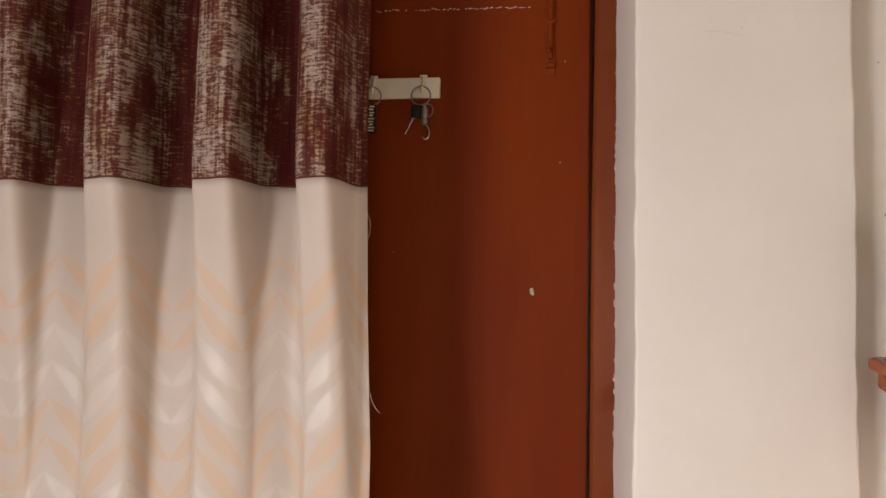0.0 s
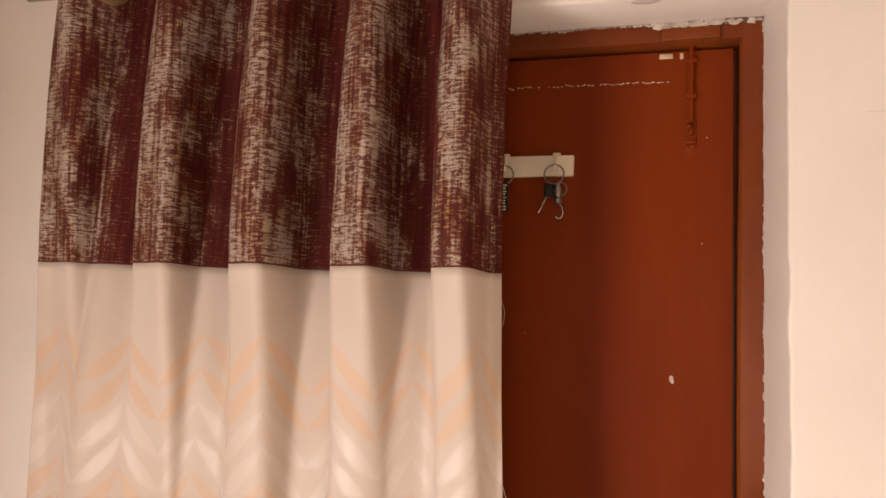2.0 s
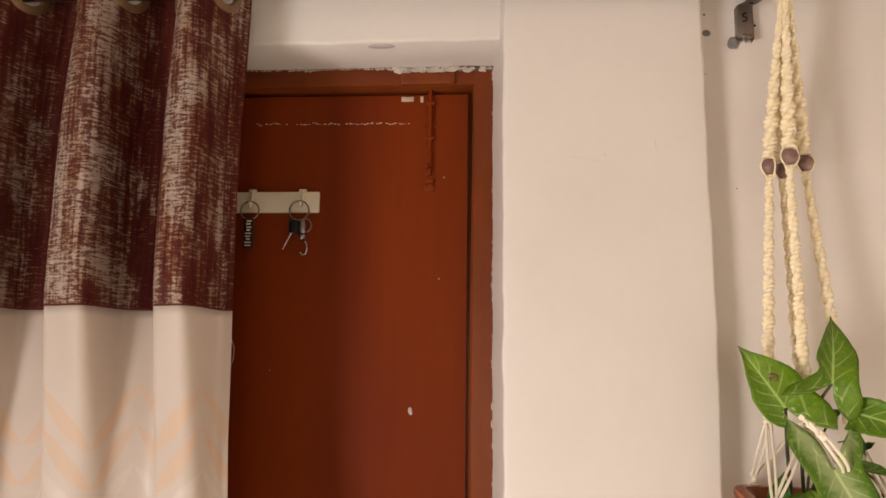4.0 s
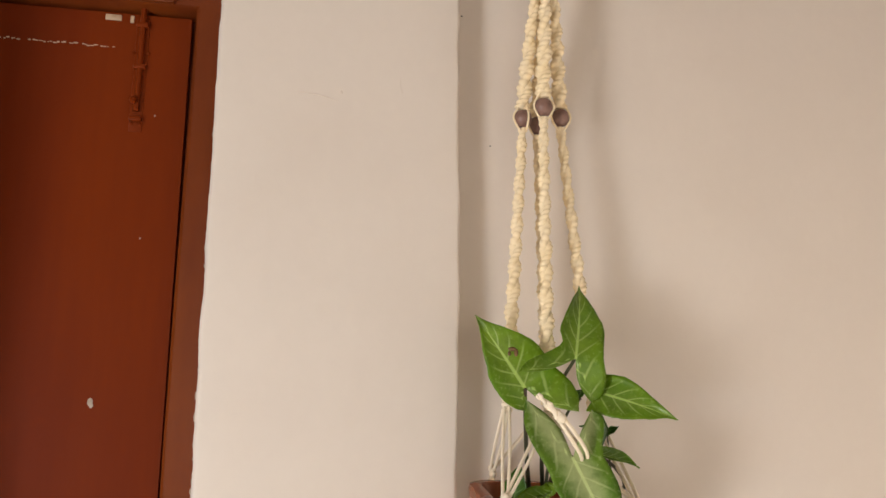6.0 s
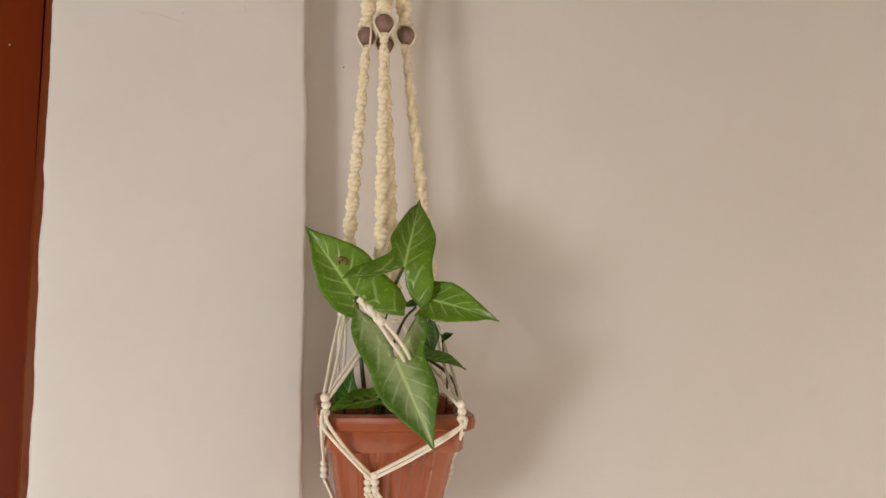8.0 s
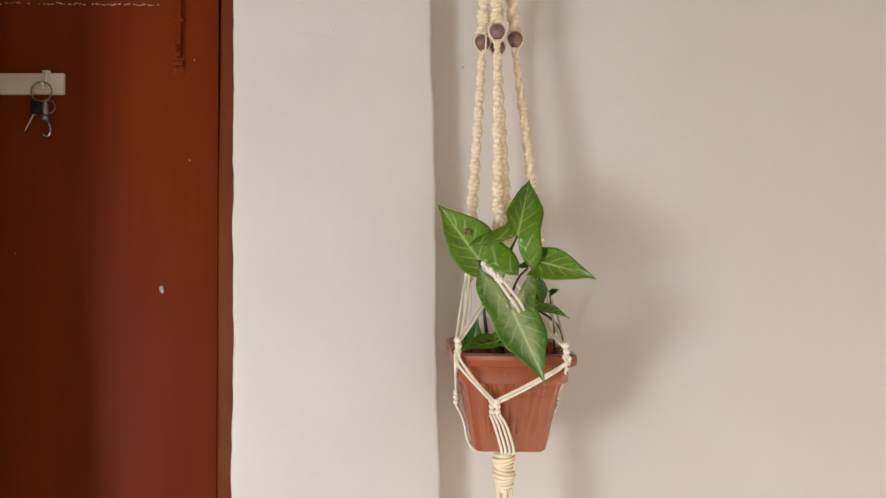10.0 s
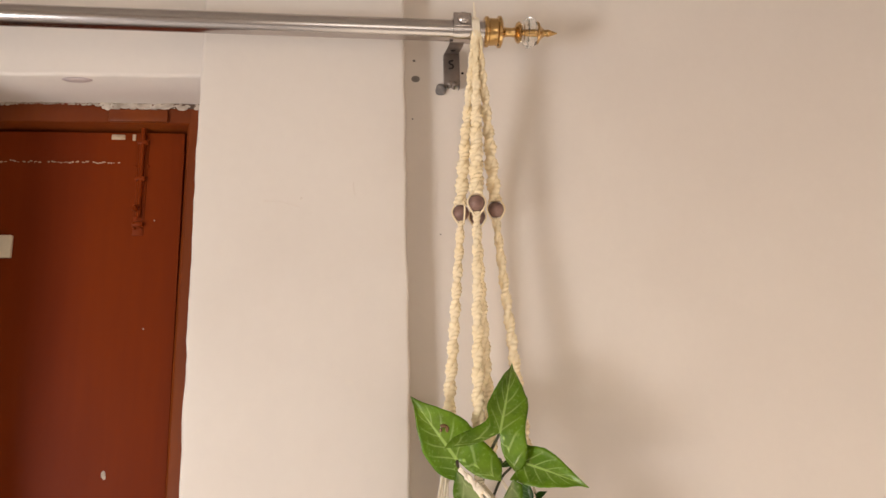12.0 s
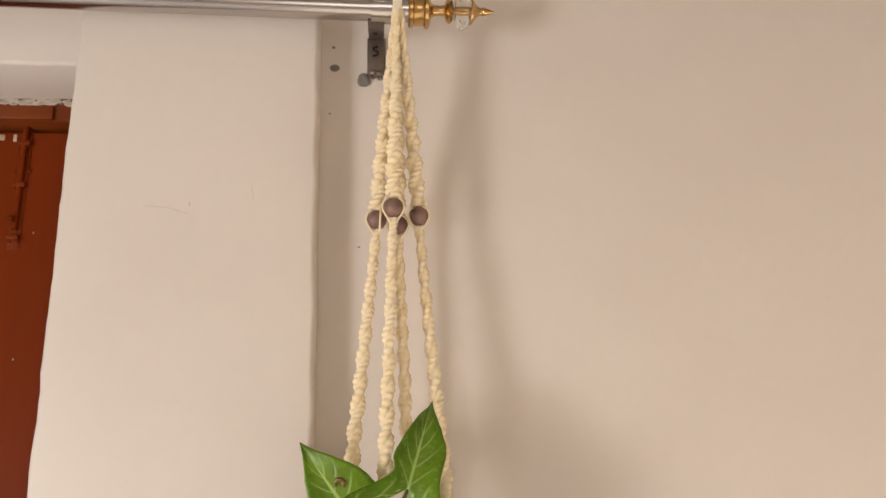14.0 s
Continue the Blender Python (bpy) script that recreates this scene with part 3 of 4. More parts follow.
def curtain_rod():
    root = thing("curtain_rod", (0.449, WALL_Y, 2.07), "brushed steel curtain rod with a brass and crystal finial", "curtain rod")
    bm = bmesh.new()
    tube(bm, [(x, ROD_Y, rod_z(x)) for x in (-1.08, -0.5, 0.0, 0.3, 0.492)], ROD_R, 32)
    part("rod", bm, STEEL, root)
    zc = rod_z(0.458)
    clamp = bmesh.new()
    lathe(clamp, [(0.0146, -0.012), (0.0168, -0.012), (0.0168, 0.012), (0.0146, 0.012)], Matrix.Translation((0.458, ROD_Y, zc)) @ Euler((0, radians(90), 0)).to_matrix().to_4x4(), 32)
    box(clamp, 0.446, 0.470, ROD_Y - 0.0175, ROD_Y - 0.006, zc - 0.002, zc + 0.018, 0.0015)
    c = part("clamp", clamp, STEEL, root)
    bm = bmesh.new()
    lathe(bm, [(0.0035, 0), (0.0075, 0.001), (0.0078, 0.004), (0.006, 0.006), (0.002, 0.0068)], Matrix.Translation((0.459, ROD_Y - 0.0175, zc + 0.0085)) @ Euler((radians(90), 0, 0)).to_matrix().to_4x4(), 20)
    part("clamp_screw", bm, STEEL, c, "round screw head")
    # a thin arm rises from the clamp to a flanged wall plate
    line = [(1.026, zc - 0.0172), (1.040, zc - 0.0155), (1.075, zc - 0.0050), (1.098, zc + 0.0030)]
    bm = bmesh.new()
    across = [0.4422, 0.4515, 0.4608]
    grid(bm, [[(x, y, z) for x in across] for y, z in line] + [[(x, y, z + 0.0022) for x in across] for y, z in line[::-1]] + [[(x, line[0][0], line[0][1]) for x in across]])
    a = part("bracket_arm", bm, ZINC, root, "thin zinc bracket arm")
    bm = bmesh.new()
    blob(bm, (0.4502, 1.066, zc - 0.0082), (0.0032, 0.0032, 0.0016), u=10, v=5)
    part("screw_hole", bm, DARK, a)
    bm = bmesh.new()
    box(bm, 0.4417, 0.4613, 1.0985, 1.1005, zc - 0.0445, zc + 0.0050, 0.0006)
    box(bm, 0.4615, 0.4627, 1.0985, WALL_Y + 0.001, zc - 0.0465, zc + 0.0045, 0.0003)
    box(bm, 0.4405, 0.4417, 1.0990, WALL_Y + 0.001, zc - 0.0440, zc + 0.0045, 0.0003)
    w = part("wall_plate", bm, ZINC, root, "flanged zinc wall plate")
    bm = bmesh.new()
    tube(bm, smooth_line([(0.4535, 1.0980, zc - 0.0075), (0.4480, 1.0975, zc - 0.0095), (0.4490, 1.0975, zc - 0.0130), (0.4530, 1.0975, zc - 0.0150), (0.4525, 1.0975, zc - 0.0190), (0.4470, 1.0980, zc - 0.0200)], 4), 0.0012, 6)
    part("slot", bm, DARK, w, "dark curled slot")
    for x, z in ((0.4480, zc - 0.0425), (0.4550, zc - 0.0440)):
        bm = bmesh.new()
        tube(bm, [(x, WALL_Y, z), (x, 1.0960, z)], 0.0019, 8)
        lathe(bm, [(0.0012, 0), (0.0036, 0.0004), (0.0036, 0.0016), (0.002, 0.0026)], Matrix.Translation((x, 1.0970, z)) @ Euler((radians(90), 0, 0)).to_matrix().to_4x4(), 12)
        part("bracket_screw", bm, ZINC, w)
    bm = bmesh.new()
    for k in range(5):
        blob(bm, (0.4360 + 0.0022 * math.cos(k * 1.9), 1.109, zc - 0.0475 + 0.0028 * math.sin(k * 1.9)), (0.0062, 0.0042, 0.0066), u=10, v=7)
    part("wall_plug", bm, PUTTY, root, "grey filler round the wall plug")
    axis = Matrix.Translation((0.488, ROD_Y, rod_z(0.488))) @ Euler((0, radians(90), 0)).to_matrix().to_4x4()
    bm = bmesh.new()
    lathe(bm, [(0.0146, 0), (0.0185, 0.0), (0.0205, 0.002), (0.0205, 0.005), (0.0185, 0.0065), (0.0178, 0.015), (0.0185, 0.0175), (0.0212, 0.019), (0.0212, 0.0225), (0.0165, 0.025), (0.009, 0.0262),
               (0.0065, 0.029), (0.0058, 0.036), (0.0068, 0.0415), (0.0120, 0.0435), (0.0150, 0.0470), (0.0125, 0.0505), (0.006, 0.0515)], axis, 36)
    f = part("finial", bm, BRASS, root, "polished brass finial")
    bm = bmesh.new()
    lathe(bm, [(0.008, 0.0515), (0.0165, 0.0535), (0.0208, 0.0590), (0.0212, 0.0635), (0.0175, 0.0695), (0.009, 0.0720)], axis, 12)
    part("crystal", bm, GLASS, f, "clear faceted crystal ball", angle=10)
    bm = bmesh.new()
    lathe(bm, [(0.0035, 0.050), (0.0035, 0.071), (0.0155, 0.0715), (0.0150, 0.0735), (0.0085, 0.0775), (0.0045, 0.082), (0.0042, 0.0845), (0.0052, 0.0865), (0.0034, 0.092), (0.0007, 0.0995)], axis, 28)
    part("spike", bm, BRASS, f)


curtain_rod()

# ---- curtain ----
SEAM = 1.678


def fold(u, z):
    """Where the cloth hangs: u counts the folds from the first ring."""
    drop = max(0.0, 2.10 - z)
    w = u + 0.02 * drop * math.sin(2.3 * u + 2.0 * z) + 0.02 * drop * math.sin(5.1 * u + 1.0)
    a = 2 * math.pi * w
    x = -0.912 + 0.18975 * u - 0.00775 * u * u + 0.012 * drop + 0.018 * min(1.0, max(0.0, drop - 0.40) / 0.38) * max(0.0, u) / 4.19 - 0.007 * math.sin(2 * a) * min(1.0, drop * 6)
    amp = 0.047 + (0.016 - 0.034 * max(0.0, 1.0 - abs(u + 0.3) / 2.2)) * min(1.0, drop * 2.5) - 0.012 * min(1.0, max(0.0, drop - 0.08) * 3.0) - 0.024 * min(1.0, max(0.0, drop - 0.36) * 2.2) - 0.013 * min(1.0, max(0.0, drop - 0.42) * 6.0) + 0.010 * noise.noise((u * 0.8, 5.0, z * 0.9))
    y = ROD_Y - 0.006 * min(1.0, drop * 4) + amp * math.sin(a) + (0.0075 - 0.0058 * min(1.0, max(0.0, drop - 0.40) * 4)) * math.sin(3 * a + 0.8) * min(1.0, drop * 3) + 0.0040 * noise.noise((u * 5.0, 1.0, z * 3.5))
    return Vector((x, y, z))


def curtain():
    root = thing("curtain", (-0.62, ROD_Y, 0.06), "two-tone eyelet curtain, maroon foil header over cream leaf-patterned satin", "curtain")
    n, u0, u1 = 460, -0.385, 4.19
    us = [u0 + (u1 - u0) * i / n for i in range(n + 1)]
    s, prev = [], None
    for u in us:
        p = fold(u, 1.9)
        s.append(0.0 if prev is None else s[-1] + (p - prev).length)
        prev = p
    marks = [k / 2 for k in range(0, 9)]
    at = [(float(np.interp(k, us, s)), rod_z(fold(k, 2.1).x)) for k in marks]
    top = lambda u: rod_z(fold(u, 2.1).x) + 0.047
    m = 124
    zs = [[top(u) + (SEAM - top(u)) * k / m for u in us] for k in range(m + 1)]
    bm = bmesh.new()

    def hole(i, j):
        z = (zs[i][j] + zs[i + 1][j]) / 2
        q = (s[j] + s[j + 1]) / 2
        return any((q - a) ** 2 + (z - b) ** 2 < 0.0235 ** 2 for a, b in at)

    grid(bm, [[fold(us[j], zs[k][j]) for j in range(n + 1)] for k in range(m + 1)], [[(0.25 * us[j], zs[k][j]) for j in range(n + 1)] for k in range(m + 1)], hole)
    ob = part("header_panel", bm, HEADER, root, "maroon header panel with a broken gold foil print", 180)
    mod = ob.modifiers.new("cloth", "SOLIDIFY")
    mod.thickness, mod.offset = 0.0016, 0.0
    # a folded hem along the lower edge of the header
    bm = bmesh.new()
    tube(bm, [fold(u, SEAM + 0.0005) + Vector((0, -0.0004, 0)) for u in us[::2]], 0.0014, 6)
    part("hem", bm, HEADER, root)
    bm = bmesh.new()
    m2 = 130
    z2 = [SEAM + (0.06 - SEAM) * k / m2 for k in range(m2 + 1)]
    grid(bm, [[fold(u, z) for u in us] for z in z2], [[(0.25 * us[j] + 1.0, z) for j in range(n + 1)] for z in z2])
    ob = part("satin_panel", bm, SATIN, root, "cream satin lower panel with peach and pearl leaves", 180)
    mod = ob.modifiers.new("cloth", "SOLIDIFY")
    mod.thickness, mod.offset = 0.0012, 0.0
    for pts in (((1.640, 0.000), (1.628, 0.004), (1.615, 0.0035), (1.606, 0.001)), ((1.40, 0.001), (1.388, 0.004), (1.379, 0.009), (1.374, 0.014))):
        bm = bmesh.new()
        tube(bm, smooth_line([fold(u1, z) + Vector((dx, -0.001, 0)) for z, dx in pts], 4), 0.00035, 5)
        part("loose_thread", bm, SATIN, root)
    for k in marks:
        c = fold(k, 2.1)
        c.z = rod_z(c.x)
        d = fold(k + 0.01, 2.1) - fold(k - 0.01, 2.1)
        d.z = 0
        d.normalize()
        flat = d.cross(Vector((0, 0, 1)))
        turn = Matrix((d, Vector((0, 0, 1)), flat)).transposed().to_4x4()
        bm = bmesh.new()
        rows = []
        for q in range(33):
            a = 2 * math.pi * q / 32
            rows.append([Matrix.Translation(c) @ turn @ Vector((r * math.cos(a), r * math.sin(a), h)) for r, h in
                         ((0.0205, -0.0022), (0.0205, 0.0022), (0.0225, 0.0040), (0.0290, 0.0042), (0.0325, 0.0022), (0.0330, 0.0), (0.0325, -0.0022), (0.0290, -0.0042), (0.0225, -0.0040), (0.0205, -0.0022))])
        grid(bm, rows)
        bmesh.ops.remove_doubles(bm, verts=bm.verts, dist=1e-5)
        part("eyelet", bm, BRONZE, root, "bronze-coloured eyelet ring")


curtain()


# ---- key rack and keys ----
def key_rack():
    root = thing("key_rack", (-0.25, LEAF_Y, 1.86), "ivory plastic key rack stuck to the door", "key rack")
    bm = bmesh.new()
    box(bm, -0.385, -0.178, LEAF_Y - 0.0075, LEAF_Y, 1.8455, 1.8790, 0.0022)
    part("plate", bm, PLASTIC, root)
    for x in (-0.2045, -0.2850, -0.3655):
        bm = bmesh.new()
        y = LEAF_Y - 0.0075
        tube(bm, smooth_line([(x, y, 1.880), (x, y - 0.003, 1.868), (x, y - 0.004, 1.858), (x, y - 0.011, 1.853), (x, y - 0.015, 1.860)], 4), 0.0022, 8)
        box(bm, x - 0.006, x + 0.006, y - 0.003, y + 0.003, 1.878, 1.8825, 0.0012)
        part("hook", bm, PLASTIC, root)


def keys():
    y = LEAF_Y - 0.0185
    root = thing("key_ring", (-0.2055, y, 1.846), "key ring with a dark fob, keys and a small snap hook", "keys")
    bm = bmesh.new()
    tube(bm, ring_points((-0.2065, y, 1.8462), (1, 0, 0), (0, 0, 1), 0.0155), 0.0012, 8, True)
    tube(bm, ring_points((-0.2060, y - 0.001, 1.8458), (1, 0, 0), (0, 0.05, 1), 0.0152), 0.0010, 8, True)
    part("split_ring", bm, ZINC, root)
    bm = bmesh.new()
    tube(bm, ring_points((-0.1950, y, 1.8225), (0.8, 0.1, 0), (0, 0.1, 1), 0.0105), 0.0011, 8, True)
    part("split_ring", bm, ZINC, root)
    bm = bmesh.new()
    box(bm, -0.2215, -0.2055, y - 0.004, y + 0.004, 1.8105, 1.8315, 0.003, turn=None)
    part("fob", bm, BLACK, root, "black leather fob")
    bm = bmesh.new()
    lathe(bm, [(0.003, 0), (0.006, 0.002), (0.0065, 0.008), (0.004, 0.011), (0.006, 0.014), (0.0062, 0.024), (0.004, 0.028), (0.003, 0.032)], Matrix.Translation((-0.1995, y - 0.002, 1.7985)), 14)
    part("swivel", bm, ZINC, root)
    bm = bmesh.new()
    tube(bm, smooth_line([(-0.1985, y, 1.800), (-0.194, y, 1.7955), (-0.1915, y, 1.787), (-0.1935, y, 1.7785), (-0.199, y, 1.7765), (-0.2025, y, 1.780)], 5), 0.0016, 8)
    part("snap_hook", bm, STEEL, root, "bright snap hook")
    bm = bmesh.new()
    a, b = Vector((-0.2165, y, 1.813)), Vector((-0.2300, y, 1.785))
    d = (b - a).normalized()
    side = d.cross(Vector((0, 1, 0))) * 0.0010
    tube(bm, [a, a.lerp(b, 0.5), b], [0.0016, 0.0012, 0.0010], 6)
    box(bm, a.x - 0.004, a.x + 0.004, y - 0.001, y + 0.001, a.z - 0.003, a.z + 0.006, 0.0008)
    part("key", bm, STEEL, root, "thin steel key")
    root = thing("key_ring", (-0.2855, y, 1.846), "key ring with a short chain and a silver-lettered black fob", "keys")
    bm = bmesh.new()
    tube(bm, ring_points((-0.2850, y, 1.8465), (1, 0, 0), (0, 0, 1), 0.0145), 0.0012, 8, True)
    part("split_ring", bm, ZINC, root)
    bm = bmesh.new()
    box(bm, -0.2925, -0.2775, y - 0.003, y + 0.003, 1.786, 1.8335, 0.002)
    f = part("fob", bm, BLACK, root, "black fob with pale raised marks")
    bm = bmesh.new()
    r2 = random.Random(4)
    for i in range(9):
        z = 1.7895 + i * 0.0048
        box(bm, -0.2905 + r2.uniform(0, 0.003), -0.2795 - r2.uniform(0, 0.003), y - 0.0036, y - 0.0028, z, z + r2.uniform(0.0015, 0.003))
    part("lettering", bm, PLASTIC, f)


key_rack()
keys()


# ---- pot, plant and hanger ----
POT = Vector((0.4705, 1.014, 1.329))
POT_POSE = Matrix.Translation((POT.x, POT.y, 1.392)) @ Matrix.Rotation(radians(6.5), 4, "X") @ Matrix.Rotation(radians(2), 4, "Y") @ Matrix.Rotation(radians(-1), 4, "Z") @ Matrix.Translation((0, 0, -1.392))


def rounded_square(half, radius, z, n=5):
    pts = []
    for cx, cy, a0 in ((1, 1, 0), (-1, 1, 90), (-1, -1, 180), (1, -1, 270)):
        for k in range(n):
            a = radians(a0 + 90 * k / (n - 1))
            pts.append(POT_POSE @ Vector((cx * (half - radius) + radius * math.cos(a), cy * (half - radius) + radius * math.sin(a), z)))
    return pts + pts[:1]


def plant_pot():
    root = thing("plant_pot", POT, "square terracotta-coloured plastic pot with ribbed sides in a rope hanger", "plant pot")
    bm = bmesh.new()
    grid(bm, [rounded_square(h, r, z) for h, r, z in ((0.005, 0.004, 1.329), (0.043, 0.010, 1.329), (0.0455, 0.012, 1.332), (0.0600, 0.013, 1.4165), (0.0605, 0.013, 1.4185))])
    part("body", bm, TERRACOTTA, root)
    bm = bmesh.new()
    grid(bm, [rounded_square(h, r, z) for h, r, z in ((0.0598, 0.013, 1.4180), (0.0655, 0.015, 1.4180), (0.0672, 0.016, 1.4205), (0.0678, 0.016, 1.4380), (0.0735, 0.018, 1.4395), (0.0765, 0.019, 1.4420), (0.0772, 0.019, 1.4480),
                                                     (0.0762, 0.019, 1.4530), (0.0720, 0.018, 1.4550), (0.0650, 0.016, 1.4545), (0.0625, 0.014, 1.4500), (0.0600, 0.013, 1.4250))])
    part("rim", bm, TERRACOTTA, root)
    for quarter in range(4):
        turn = POT_POSE @ Matrix.Rotation(radians(90 * quarter), 4, "Z")
        for k in range(7):
            u = (k - 3) / 3
            bm = bmesh.new()
            rows = []
            for i in range(9):
                t = i / 8
                z = 1.350 + 0.069 * t
                h = 0.0455 + (0.0600 - 0.0455) * (z - 1.332) / 0.0845
                x, w = u * (0.027 + 0.008 * t), 0.0046
                e = 0.0004 if i == 0 else 0.0024
                rows.append([turn @ Vector((x + dx * w, -h + 0.0006 - e * (1.0 - dx * dx) ** 0.5, z)) for dx in (-1, -0.6, 0, 0.6, 1)])
            grid(bm, rows)
            part("rib", bm, TERRACOTTA, root)
    bm = bmesh.new()
    rows = []
    for i in range(15):
        rows.append([POT_POSE @ Vector((-0.0605 + 0.121 * k / 14, -0.0605 + 0.121 * i / 14, 1.432 + 0.004 * noise.noise((i * 0.9, k * 0.9, 3.3)))) for k in range(15)])
    grid(bm, rows)
    part("soil", bm, SOIL, root, "dark potting soil")


plant_pot()

def leaf(parent, skin, base, tip, facing, left, right, lobes, seed, droop=0.04, cup=0.006, label=""):
    """An arrowhead leaf: each half runs from its back lobe past the stalk to the tip; left and right are its half widths."""
    base, tip = Vector(base), Vector(tip)
    axis = tip - base
    length = axis.length
    axis.normalize()
    n = Vector(facing)
    n = (n - axis * n.dot(axis)).normalized()
    side = axis.cross(n)
    bm = bmesh.new()
    for sign in (-1, 1):
        width = right if sign > 0 else left
        ends = [(Vector(o[0]), o[1], o[2] if len(o) > 2 else o[1] * 0.55) for o in lobes if (Vector(o[0]) - base).dot(side) * sign > 0]
        end, bulge, belly = ends[0] if ends else (base - axis * 0.22 * length + side * sign * width * 0.6, width * 0.3, width * 0.15)
        out = side * sign
        o1 = base + axis * 0.06 * length + out * width * 0.93
        edge = [end, end.lerp(o1, 0.45) + out * bulge * 0.62 - axis * bulge * 0.30, o1, base + axis * 0.26 * length + out * width, base + axis * 0.48 * length + out * width * 0.80,
                base + axis * 0.70 * length + out * width * 0.46, base + axis * 0.88 * length + out * width * 0.15, tip]
        edge = smooth_line(edge, 4)
        count = len(edge)
        turn = 8
        rows, uvs = [], []
        for i, o in enumerate(edge):
            v = i / (count - 1)
            if i < turn:
                lobe = (end - base).normalized()
                inward = (lobe * lobe.dot(out) - out)
                inner = end.lerp(base, (i / turn) ** 0.8) + out * 0.0004 + inward * belly * math.sin(math.pi * (i / turn) ** 0.8)
            else:
                inner = base.lerp(tip, (i - turn) / (count - 1 - turn))
            centre = 0.5 * max(0.0, 1 - i / turn) ** 0.6
            row, uv = [], []
            for j in range(8):
                q = j / 7
                p = inner.lerp(o, q)
                p += (p - inner) * (0.10 * noise.noise((seed, v * 6.0, sign)) + 0.05 * noise.noise((seed, v * 17.0, sign)))
                lift = cup * q ** 1.4 * math.sin(math.pi * min(1.0, v * 1.05 + 0.04)) + 0.0025 * noise.noise((seed + v * 4.0, q * 2.0, sign * 1.3)) * q
                lift += droop * length * math.sin(math.pi * max(0.0, (i - turn) / (count - 1 - turn)))
                row.append(p + n * lift)
                uv.append((abs(q - centre) / max(centre, 1 - centre), v))
            rows.append(row)
            uvs.append(uv)
        grid(bm, rows, uvs)
    bmesh.ops.remove_doubles(bm, verts=bm.verts, dist=0.0001)
    ob = part("leaf", bm, skin, parent, label, 180)
    mod = ob.modifiers.new("thickness", "SOLIDIFY")
    mod.thickness, mod.offset = 0.0006, 0.0
    return ob


